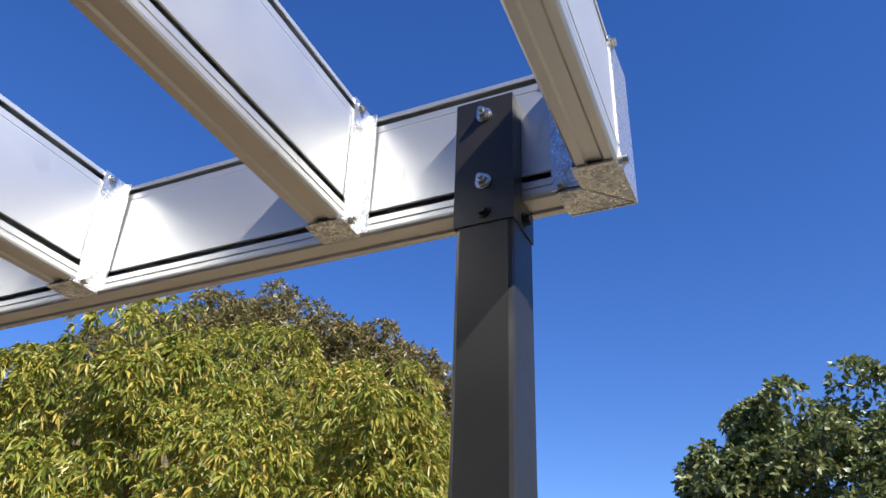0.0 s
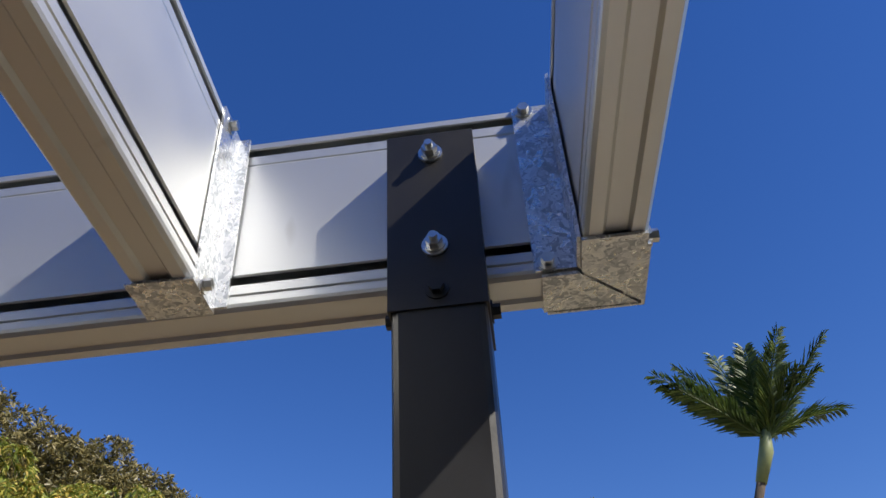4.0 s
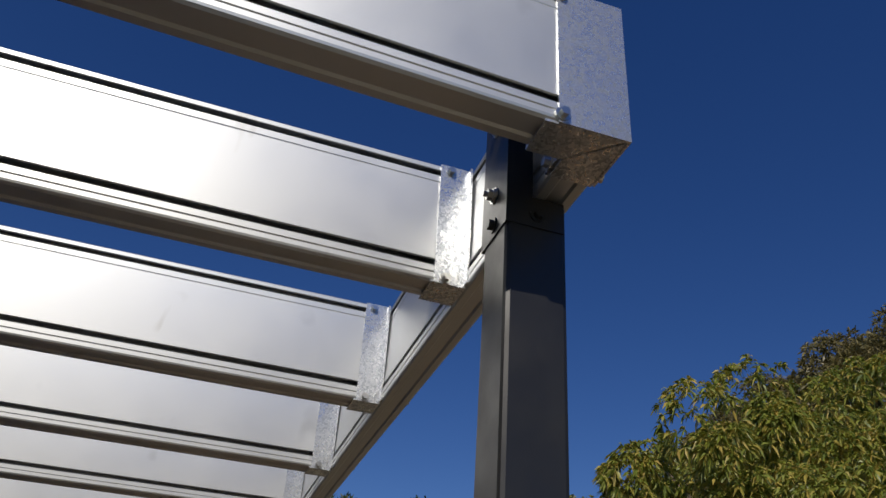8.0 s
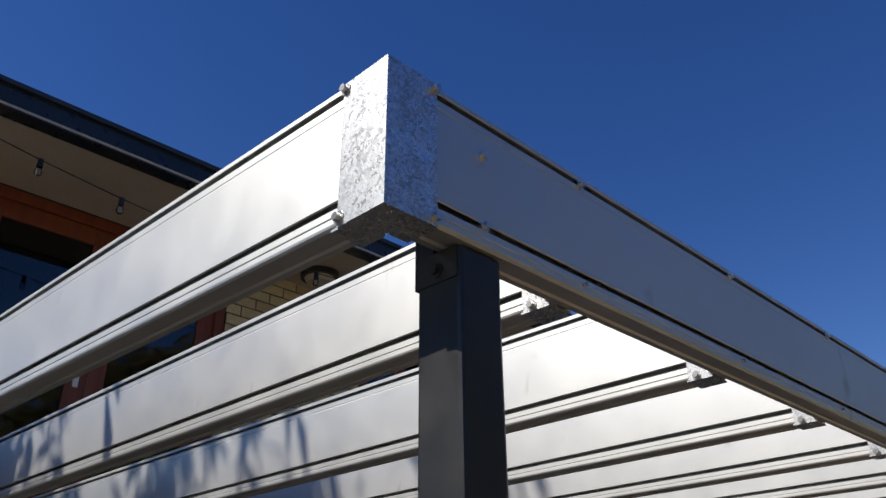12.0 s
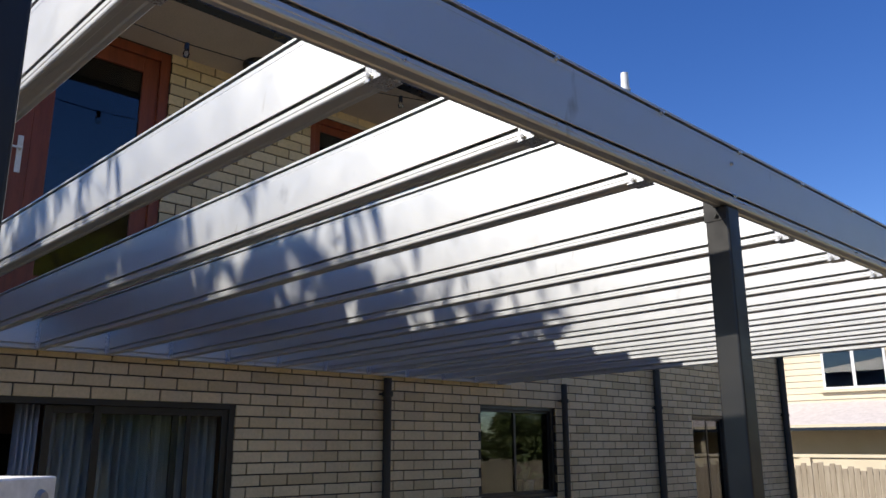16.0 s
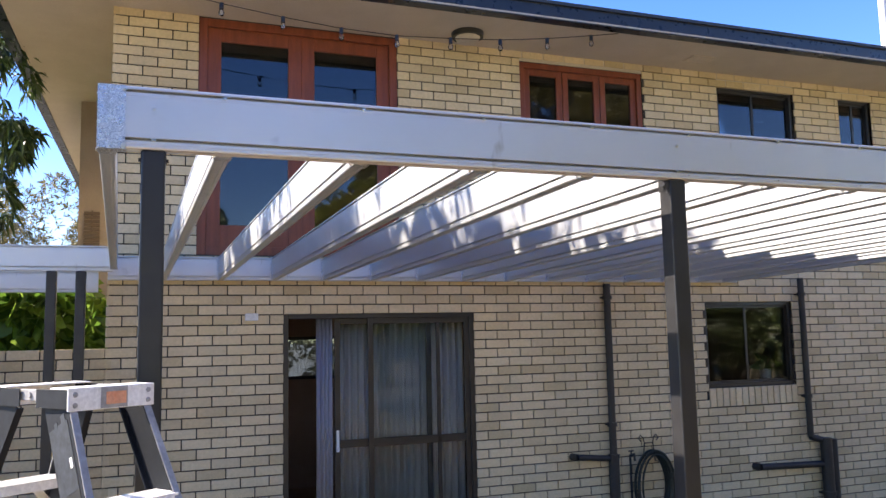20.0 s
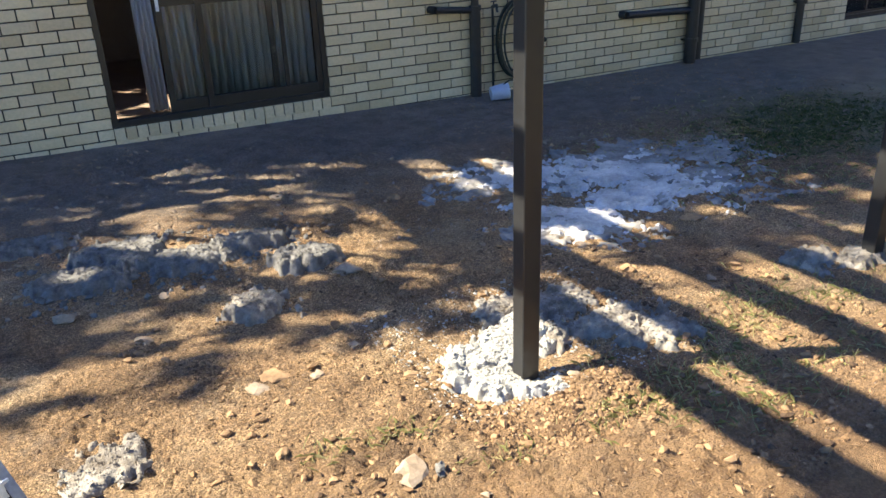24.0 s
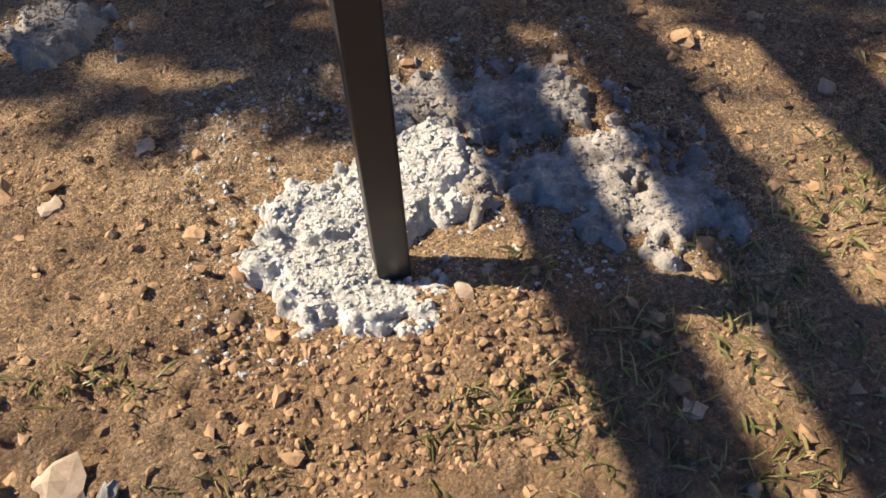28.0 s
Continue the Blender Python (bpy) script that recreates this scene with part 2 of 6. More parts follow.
def mat_glass(name, tint=(0.9, 0.95, 0.95), rough=0.02, gloss_by=1.2):
    w = Nodes(name, rough)
    fres = w.n("ShaderNodeFresnel", IOR=1.5).outputs[0]
    clear = w.n("ShaderNodeBsdfTransparent", Color=tint)
    gloss = w.n("ShaderNodeBsdfGlossy", Color=(1, 1, 1), Roughness=rough)
    mixer = w.n("ShaderNodeMixShader", Fac=w.math("MINIMUM", w.math("ADD", w.math("MULTIPLY", fres, gloss_by), 0.005), 1.0))
    w.t.links.new(clear.outputs[0], mixer.inputs[1])
    w.t.links.new(gloss.outputs[0], mixer.inputs[2])
    w.t.links.new(mixer.outputs[0], w.t.nodes["Material Output"].inputs[0])
    return w.mat


ZINC, GALV = mat_zinc(), mat_galv()
CHARCOAL = mat_powder("charcoal_powder_coat", (0.0165, 0.0160, 0.0162), 0.38)
CHARCOAL.node_tree.nodes["Principled BSDF"].inputs["Specular IOR Level"].default_value = 0.5
SCREW = mat_metal("zinc_screw", (0.72, 0.72, 0.70), 0.28)
BLACK_SCREW = mat_powder("black_screw", (0.012, 0.012, 0.012), 0.4)
BRICK, BRICK_FAR = mat_brick("object"), mat_brick("island")
MORTAR = mat_grainy("raked_mortar", (0.035, 0.027, 0.02), (0.08, 0.065, 0.048), 14, 0.95, 0.4)
SOFFIT = mat_grainy("cream_soffit_board", (0.50, 0.43, 0.33), (0.58, 0.505, 0.40), 2.5, 0.7, 0.05)
GUTTER = mat_powder("dark_gutter", (0.016, 0.022, 0.032), 0.3)
ROOF = mat_powder("dark_roof_sheet", (0.03, 0.034, 0.04), 0.45)
RED_TIMBER = mat_grainy("red_stained_timber", (0.16, 0.035, 0.014), (0.27, 0.066, 0.026), 3.0, 0.42, 0.12, 60, 0.002, (6, 6, 0.6))
DARK_ALU = mat_powder("dark_bronze_aluminium", (0.018, 0.015, 0.013), 0.35)
GLASS = mat_glass("window_glass", (0.42, 0.47, 0.5), gloss_by=1.3)
CLEAR = mat_glass("clear_glass", (0.95, 0.97, 0.97))
CURTAIN = mat_leaf("pale_blue_curtain", (0.62, 0.63, 0.67), (0.68, 0.69, 0.73), (0.72, 0.73, 0.77), 0.45)
NET = mat_leaf("grey_white_curtain", (0.58, 0.56, 0.52), (0.66, 0.64, 0.60), (0.72, 0.70, 0.66), 0.45)
ROOM = mat_grainy("dim_room_paint", (0.26, 0.175, 0.125), (0.36, 0.26, 0.19), 1.5, 0.8, 0.02)
WHITE = mat_grainy("white_paint", (0.70, 0.69, 0.66), (0.80, 0.79, 0.77), 5, 0.5, 0.03)
PVC_BLACK = mat_powder("black_pipe", (0.014, 0.013, 0.013), 0.5)

# ---- ground ----
def lay(x, y):
    """The height of the ground."""
    x, y = np.asarray(x, float), np.asarray(y, float)
    yc = np.clip(y, -6.2, 0.0)
    z = -0.112 - 0.017 * np.clip(x, -2, 5) + 0.0105 * yc + 0.0068 * yc ** 2
    z = z - 0.045 * np.exp(-((x - 3.6) ** 2 + (y + 3.0) ** 2) / 1.0)
    z = z - 0.05 * np.exp(-((x - 2.12) ** 2 + (y + 4.35) ** 2) / 0.09) + 0.03 * np.exp(-((x - 1.4) ** 2 + (y + 4.1) ** 2) / 0.2)
    return z + 0.035 * np.exp(-((x - 2.30) ** 2 + (y + 4.66) ** 2) / 0.02)


def bumps(x, y, sizes, seed):
    """Smooth random relief, from summed value noise on turned grids."""
    out = np.zeros_like(x)
    g = np.random.default_rng(seed)
    for size, high in sizes:
        a = g.uniform(0, 6.28)
        u = (x * math.cos(a) - y * math.sin(a)) / size + 1000.3
        v = (x * math.sin(a) + y * math.cos(a)) / size + 1000.7
        table = g.uniform(-1, 1, (256, 256))
        i, j = np.floor(u).astype(int), np.floor(v).astype(int)
        fu, fv = u - i, v - j
        fu, fv = fu * fu * (3 - 2 * fu), fv * fv * (3 - 2 * fv)
        i, j = i % 255, j % 255
        out += high * ((table[i, j] * (1 - fu) + table[i + 1, j] * fu) * (1 - fv) + (table[i, j + 1] * (1 - fu) + table[i + 1, j + 1] * fu) * fv)
    return out


ROUGH = ((0.9, 0.010), (0.33, 0.012), (0.13, 0.009))


def grains(x, y, size, seed):
    """Heights, 0 to 1, of a field of rounded crumbs about size across."""
    table = np.random.default_rng(seed).uniform(0, 1, (3, 128, 128))
    i0, j0 = np.floor(x / size).astype(int), np.floor(y / size).astype(int)
    out = np.zeros_like(x)
    for di in (-1, 0, 1):
        for dj in (-1, 0, 1):
            i, j = i0 + di, j0 + dj
            a, b, c = table[:, i % 128, j % 128]
            d = np.hypot(x / size - i - a, y / size - j - b)
            r = 0.35 + 0.55 * c
            out = np.maximum(out, r * np.sqrt(np.clip(1 - (d / r) ** 2, 0, 1)))
    return out



def ground_z(x, y):
    x, y = np.asarray(x, float), np.asarray(y, float)
    fade = np.clip((-y - 0.05) / 0.5, 0.15, 1) * np.clip((y + 6.58) / 0.5, 0, 1) * np.clip((x + 2.35) / 0.5, 0, 1) * np.clip((7.9 - x) / 0.5, 0, 1)
    crumbly = 0.35 + 0.65 * np.clip(bumps(x, y, ((0.6, 1.0), (0.2, 0.8)), 19) + 0.45, 0, 1)
    return lay(x, y) + (bumps(x, y, ROUGH, 3) + (0.019 * grains(x, y, 0.055, 23) + 0.019 * grains(x + 0.3 * y, y, 0.027, 24)) * crumbly - 0.010) * fade


def grid_mesh(name, xs, ys, z):
    nx, ny = len(xs), len(ys)
    X, Y = np.meshgrid(xs, ys)
    v = np.stack([X, Y, z(X, Y)], -1).reshape(-1, 3)
    i = (np.arange(ny - 1)[:, None] * nx + np.arange(nx - 1)).ravel()
    return raw_mesh(name, v, np.stack([i, i + 1, i + nx + 1, i + nx], -1), True)


def mat_dirt():
    w = Nodes("clay_dirt", 0.95)
    pos = w.geo()
    big = w.noise(0.8, 4, 0.6, vec=pos)
    mid = w.noise(5, 5, 0.7, vec=pos)
    c = w.ramp(w.math("ADD", w.math("MULTIPLY", big, 0.60), w.math("MULTIPLY", mid, 0.50)), (0.36, (0.115, 0.068, 0.034)), (0.50, (0.275, 0.162, 0.076)), (0.66, (0.43, 0.28, 0.143)))
    dust = w.ramp(w.noise(1.7, 5, 0.65, vec=pos), (0.52, 0.0), (0.72, 0.65))
    c = w.mix(dust, c, (0.47, 0.345, 0.205))
    c = w.mix(w.ramp(w.noise(2.9, 5, 0.7, vec=pos), (0.58, 0.0), (0.74, 0.75)), c, (0.17, 0.125, 0.085))
    c = w.mix(1.0, c, w.ramp(w.noise(75, 4, 0.75, vec=pos), (0.25, 0.50), (0.7, 1.28)), "MULTIPLY")
    grain = w.n("ShaderNodeTexVoronoi", Vector=pos, Scale=130.0).outputs["Color"]
    c = w.mix(1.0, c, w.ramp(w.n("ShaderNodeSeparateColor", Color=grain).outputs[0], (0.0, 0.64), (0.6, 1.0), (1.0, 1.38)), "MULTIPLY")
    grit = w.n("ShaderNodeTexVoronoi", Vector=pos, Scale=310.0).outputs["Color"]
    c = w.mix(1.0, c, w.ramp(w.n("ShaderNodeSeparateColor", Color=grit).outputs[0], (0.0, 0.48), (0.5, 1.0), (1.0, 1.55)), "MULTIPLY")
    # darker soil dug up along the front of the posts
    front_of = w.n("ShaderNodeSeparateXYZ", Vector=pos).outputs["Y"]
    dug = w.math("ADD", w.math("MULTIPLY", front_of, -0.8), w.math("MULTIPLY", w.noise(2.2, 5, 0.7, vec=pos), 1.2))
    soil = w.ramp(mid, (0.3, (0.145, 0.076, 0.031)), (0.7, (0.34, 0.19, 0.083)))
    c = w.mix(w.math("MULTIPLY", w.ramp(w.math("SUBTRACT", dug, 3.9), (0.2, 0.0), (0.8, 1.0)), 0.75), c, w.mix(1.0, soil, w.ramp(w.noise(75, 4, 0.75, vec=pos), (0.25, 0.6), (0.7, 1.25)), "MULTIPLY"))
    # worn lawn farther out, mostly unseen; kept pale to bounce light onto the wall
    off = w.n("ShaderNodeVectorMath", Vector=pos)
    off.operation = "DISTANCE"
    off.inputs[1].default_value = (2.4, -3.2, -0.15)
    lawn_bounce = w.ramp(w.noise(3.5, 5, 0.7, vec=pos), (0.3, (0.21, 0.175, 0.095)), (0.7, (0.40, 0.33, 0.20)))
    far = w.math("ADD", w.math("MULTIPLY", off.outputs["Value"], 0.082), w.math("MULTIPLY", w.noise(1.1, 4, 0.6, vec=pos), 0.25))
    c = w.mix(w.ramp(far, (0.40, 0.0), (0.52, 1.0)), c, lawn_bounce)
    # greyer ground in the strip along the house, and a dark green patch of grass
    grey = w.math("ADD", w.math("MULTIPLY", front_of, 0.5), w.math("MULTIPLY", w.noise(1.6, 5, 0.7, vec=pos), 1.1))
    c = w.mix(w.math("MULTIPLY", w.ramp(w.math("ADD", grey, 1.0), (0.35, 0.0), (0.95, 1.0)), 0.8), c, w.mix(1.0, w.ramp(mid, (0.3, (0.125, 0.112, 0.098)), (0.7, (0.25, 0.225, 0.195))), w.ramp(w.noise(75, 4, 0.75, vec=pos), (0.25, 0.6), (0.7, 1.25)), "MULTIPLY"))
    patch = w.n("ShaderNodeVectorMath", Vector=pos)
    patch.operation = "DISTANCE"
    patch.inputs[1].default_value = (6.3, -2.5, -0.15)
    turf = w.math("ADD", w.math("MULTIPLY", patch.outputs["Value"], 0.35), w.math("MULTIPLY", w.noise(2.6, 5, 0.75, vec=pos), 0.8))
    c = w.mix(w.ramp(turf, (0.55, 0.85), (0.85, 0.0)), c, w.ramp(mid, (0.3, (0.06, 0.062, 0.026)), (0.7, (0.16, 0.15, 0.065))))
    w.base(c)
    cell = w.n("ShaderNodeTexVoronoi", Vector=pos, Scale=115.0).outputs["Distance"]
    w.bump(w.math("SUBTRACT", w.math("MULTIPLY", w.noise(120, 6, 0.8, vec=pos), 1.1), w.math("MULTIPLY", cell, 0.55)), 1.0, 0.019)
    return w.mat


DIRT = mat_dirt()
xs = np.r_[-400, -120, -40, -15, -6, -3.5, np.arange(-2.4, 0.5, 0.026), np.arange(0.5, 3.4, 0.0095), np.arange(3.4, 8.0, 0.026), 9, 10, 11, 12, 13, 14, 16, 20, 40, 120, 400]
ys = np.r_[-400, -120, -40, -18, -10, -8, np.arange(-6.6, -5.4, 0.026), np.arange(-5.4, -3.4, 0.0095), np.arange(-3.4, 0.0, 0.022), 0.02, 0.4, 3, 8, 20, 60, 150, 400]
ground = tagged(part("ground", grid_mesh("ground", xs, ys, ground_z), DIRT), "bare orange clay yard, dug over and dusty", "ground", kind="structure")

# ---- house shell ----
COURSE, LONG = 0.0858, 0.240
HX0, HX1, HD = -0.21, 12.55, 9.0
# openings: x0, x1, z0, z1
DOOR = (1.232, 3.032, 0.0, 2.06)
WIN = (5.698, 6.870, 1.234, 2.146)
SIDE_DOOR = (9.73, 10.65, 0.0, 2.14)
# unseen opening added in the side wall so daylight reaches the room
ADDED_WIN = (HD - 2.72, HD - 0.8, 0.86, 2.06)
UDOOR = (0.49, 2.31, 2.575, 4.694)
UWIN = (3.60, 5.05, 3.35, 4.60)
DWIN = (6.02, 7.10, 3.70, 4.56)
DWIN2 = (7.77, 8.28, 3.70, 4.56)
DWIN3 = (9.2, 10.6, 3.70, 4.56)
HOLES = (DOOR, WIN, SIDE_DOOR, UDOOR, UWIN, DWIN, DWIN2, DWIN3)
WALL_TOP = 4.70


def holed_wall(x0, x1, z0, z1, y0, y1, holes):
    """A wall with openings right through it, as a set of blocks."""
    bd = Build()
    cuts = sorted({x0, x1, *(v for h in holes for v in h[:2] if x0 < v < x1)})
    for a, b in zip(cuts, cuts[1:]):
        spans = sorted((h[2], h[3]) for h in holes if h[0] <= a + 1e-6 and h[1] >= b - 1e-6)
        z = z0
        for lo, hi in spans:
            if lo > z:
                bd.box((a, y0, z), (b, y1, lo))
            z = max(z, hi)
        if z < z1:
            bd.box((a, y0, z), (b, y1, z1))
    return bd


wall = tagged(part("wall_south", holed_wall(HX0 + 0.02, HX1 - 0.02, -0.5, WALL_TOP, 0.012, 0.12, HOLES), MORTAR), "two-storey house wall of cream bricks with dark raked joints", "wall", kind="structure")
wall_west = tagged(part("wall_west", Build().box((HX0 + 0.012, 0.12, -0.5), (HX0 + 0.12, HD, 0.86)).box((HX0 + 0.012, 0.12, 2.06), (HX0 + 0.12, HD, WALL_TOP)).box((HX0 + 0.012, 0.12, 0.86), (HX0 + 0.12, 0.8, 2.06)).box((HX0 + 0.012, 2.72, 0.86), (HX0 + 0.12, HD, 2.06)), MORTAR), "side wall of the brick house", "wall", kind="structure")
tagged(part("wall_east", Build().box((HX1 - 0.12, 0.12, -0.5), (HX1 - 0.012, HD, WALL_TOP)), MORTAR), "far end wall of the brick house", "wall", kind="structure")
tagged(part("wall_north", holed_wall(HX0, HX1, -0.5, WALL_TOP, HD, HD + 0.12, ((1.9, 3.7, 0.75, 2.0),)), MORTAR), "rear wall of the brick house", "wall", kind="structure")
tagged(part("floor", Build().box((HX0 + 0.12, 0.125, -0.3), (HX1 - 0.12, HD, -0.02)), ROOM), "dim floor inside the lower rooms", "floor", kind="structure")
tagged(part("ceiling", Build().box((HX0 + 0.125, 0.125, 2.35), (HX1 - 0.125, HD - 0.01, 2.55)), ROOM), "ceiling between the storeys", "ceiling", kind="structure")
tagged(part("partition_wall", Build().box((0.0, 3.2, -0.02), (3.9, 3.3, 1.33)).box((0, 3.2, 1.87), (3.9, 3.3, 2.35)).box((0, 3.2, 1.33), (1.5, 3.3, 1.87)).box((2.6, 3.2, 1.33), (3.9, 3.3, 1.87)).box((3.9, 0.125, -0.02), (4.0, 6.0, 2.35)), ROOM), "dim inner wall with a hatch opening", "wall", kind="structure")
tagged(part("partition_upper", Build().box((HX0 + 0.13, 3.0, 2.56), (HX1 - 0.13, 3.1, WALL_TOP)), ROOM), "dim inner wall of the upper rooms", "wall", kind="structure")

# eaves: soffit, fascia gutter, roof
EY, EX = -0.86, -1.10
soffit = tagged(part("soffit", Build().box((EX, EY, 4.70), (HX1 + 0.6, 0.13, 4.715)).box((EX, 0.13, 4.70), (HX0 + 0.13, HD + 0.6, 4.715)), SOFFIT), "cream painted eave lining", "soffit", kind="structure")
GP = [(0, 0), (0, 0.045), (0.012, 0.06), (0.012, 0.13), (0.0, 0.145), (0.004, 0.16), (0.03, 0.16), (0.03, 0.15), (0.016, 0.15), (0.11, 0.15), (0.11, 0.0)]
gut = Build()
gut.prism([(x - 0.115, z + 4.69) for x, z in GP], pose(0, 0, 0, 0, 0, -90) @ Matrix.Translation((-EY, EX, 0)), HX1 + 0.6 - EX)
tagged(part("gutter", gut, GUTTER), "dark blue-grey gutter along the eave", "gutter", kind="structure")
gut = Build().prism([(x, z + 4.69) for x, z in GP], Matrix.Translation((EX - 0.115, EY - 0.11, 0)), HD + 1.6)
tagged(part("gutter_side", gut, GUTTER), "dark gutter along the side eave", "gutter", kind="structure")
ridge = 6.3
rf = Build()
e0, e1, f0, f1 = EX - 0.02, HX1 + 0.62, EY - 0.02, HD + 0.6
rf.add([(e0, f0, 4.86), (e1, f0, 4.86), (e1, f1, 4.86), (e0, f1, 4.86), (e0 + 4.5, (f0 + f1) / 2, ridge), (e1 - 4.5, (f0 + f1) / 2, ridge),
        (e0, f0, 4.83), (e1, f0, 4.83), (e1, f1, 4.83), (e0, f1, 4.83)],
       [(0, 1, 5, 4), (1, 2, 5), (2, 3, 4, 5), (3, 0, 4), (6, 9, 8, 7), (0, 6, 7, 1), (1, 7, 8, 2), (2, 8, 9, 3), (3, 9, 6, 0)])
tagged(part("roof", rf, ROOF), "dark hipped metal roof", "roof", kind="structure")

# ---- pergola ----
BZ, BD_, BW = 2.433, 0.199, 0.050
FY0, FY1 = -4.482, -4.432           # outer and inner face of the front beam
WZ = 2.35                          # underside of the joists at the house
PX = (0.162, 2.115, 4.095, 6.050)
PERG_X1 = 6.10
JOISTS = [0.377, 0.840, 1.287, 1.735] + [2.176 + 0.4465 * k for k in range(9)]


def beam_profile():
    w = BW / 2
    lower = [(w - 0.004, 0.0), (w - 0.001, 0.003), (w, 0.006), (w, 0.0125), (w - 0.0012, 0.014), (w, 0.0155), (w, 0.0245), (w - 0.0015, 0.0260)]
    # a seam open to the hollow inside of the flange
    seam = [(w - 0.0015, 0.004), (0.002, 0.004), (0.002, 0.085), (w - 0.0028, 0.085), (w - 0.0028, 0.0350), (w - 0.0012, 0.0365)]
    web = [(w - 0.001, 0.166), (w - 0.0017, 0.1675), (w - 0.001, 0.169), (w - 0.001, 0.1795), (w - 0.0028, 0.1810)]
    seam_top = [(w - 0.0028, 0.095), (0.002, 0.095), (0.002, 0.196), (w - 0.0015, 0.196), (w - 0.0015, 0.1885), (w, 0.1895), (w, 0.196), (w - 0.003, BD_)]
    right = lower + seam + web + seam_top
    left = [(-x, z) for x, z in right[::-1]]
    low = [(-0.011, 0.0), (-0.008, 0.003), (0.008, 0.003), (0.011, 0.0)]
    return right + left + low


PROFILE = beam_profile()


def screw(bd, at, d, r=0.0052):
    """A hex-head screw with its washer, at a place, pointing along d."""
    d = Vector(d).normalized()
    at = Vector(at)
    bd.rod(at - d * 0.004, at + d * 0.0015, r * 1.55, n=14)
    bd.rod(at + d * 0.0015, at + d * 0.0075, r, n=6)
    return bd


SKEW = 1.9                           # the joists run a little askew to the wall


def joist_thing(name, label, x, group, end="left"):
    """A boxed joist from the front beam to the wall beam, with its clips and screws."""
    y0, y1 = FY1 + 0.001, -0.052
    drop = math.degrees(math.atan2(WZ - BZ, y1 - y0))
    m = pose(x, y0, BZ, drop, 0, SKEW)
    ob = thing(name, label, "joist", m, group)
    ln = (y1 - y0) / math.cos(radians(drop)) / math.cos(radians(SKEW))
    part("joist_body", Build().prism(PROFILE, Matrix.Identity(4), ln), ZINC, ob)
    for y, s in ((0.0, 1), (ln, -1)):
        clip = Build()
        clip.box((-BW / 2 - 0.0025, min(y, y + s * 0.046), 0.0), (-BW / 2, max(y, y + s * 0.046), BD_))
        clip.box((-BW / 2 - 0.013, min(y, y + s * 0.003), 0.002), (-BW / 2, max(y, y + s * 0.003), BD_ - 0.002))
        clip.box((-BW / 2 - 0.0025, min(y, y + s * 0.05), -0.0025), (BW / 2 + 0.0025, max(y, y + s * 0.05), 0.0))
        br = part("end_clip", clip, GALV, ob, "spangled galvanised end clip")
        for z in (0.006, BD_ - 0.010):
            part("screw", screw(Build(), (-BW / 2 - 0.0025, y + s * 0.030, z), (-1, 0, 0)), SCREW, br)
    return ob


first = joist_thing("joist", "boxed zinc steel joist spanning from the front beam to the house", JOISTS[0], "pergola joists")
for x in JOISTS[1:]:
    m = first.matrix_basis.copy()
    m.translation.x = x
    copy_thing(first, m)

# end joists and the front beam with their corner brackets
for x in (BW / 2, PERG_X1 - BW / 2):
    y1, far_z = (-0.378, 2.410) if x < 1 else (-0.052, WZ)
    drop = math.degrees(math.atan2(far_z - BZ, y1 - FY1))
    ob = thing("end_joist", "boxed zinc steel joist closing the end of the pergola", "joist", pose(x, FY1 + 0.001, BZ, drop, 0, SKEW + (0.45 if x < 1 else 0.0)), "pergola end joists")
    ln = (y1 - FY1) / math.cos(radians(drop)) / math.cos(radians(SKEW))
    part("joist_body", Build().prism(PROFILE, Matrix.Identity(4), ln), ZINC, ob)
    s = 1 if x < 1 else -1
    ca, cb_ = sorted((s * BW / 2, s * (BW / 2 + 0.0025)))
    br = part("end_clip", Build().box((ca, ln - 0.05, 0), (cb_, ln, BD_)).box((-BW / 2, ln - 0.05, -0.0025), (BW / 2, ln, 0)), GALV, ob, "spangled galvanised end clip")
    for z in (0.013, BD_ - 0.013):
        part("screw", screw(Build(), (s * (BW / 2 + 0.0025), ln - 0.03, z), (s, 0, 0)), SCREW, br)

front = thing("front_beam", "long zinc steel front beam carried on dark posts", "beam", (0, FY0, BZ))
part("beam_body", Build().prism(PROFILE, pose(0.001, BW / 2, 0, 0, 0, -90), PERG_X1 - 0.002), ZINC, front)
for k, x in enumerate(JOISTS):
    part("screw", screw(Build(), (x, 0.0, BD_ - 0.018), (0, -1, 0), 0.0045), SCREW, front)
    part("screw", screw(Build(), (x - 0.012, 0.0, 0.016), (0, -1, 0), 0.003), SCREW, front)
for x in PX:
    part("bolt", screw(Build(), (x, 0.0, 0.132), (0, -1, 0), 0.005), SCREW, front)
    part("bolt", screw(Build(), (x, 0.0, 0.031), (0, -1, 0), 0.005), SCREW, front)

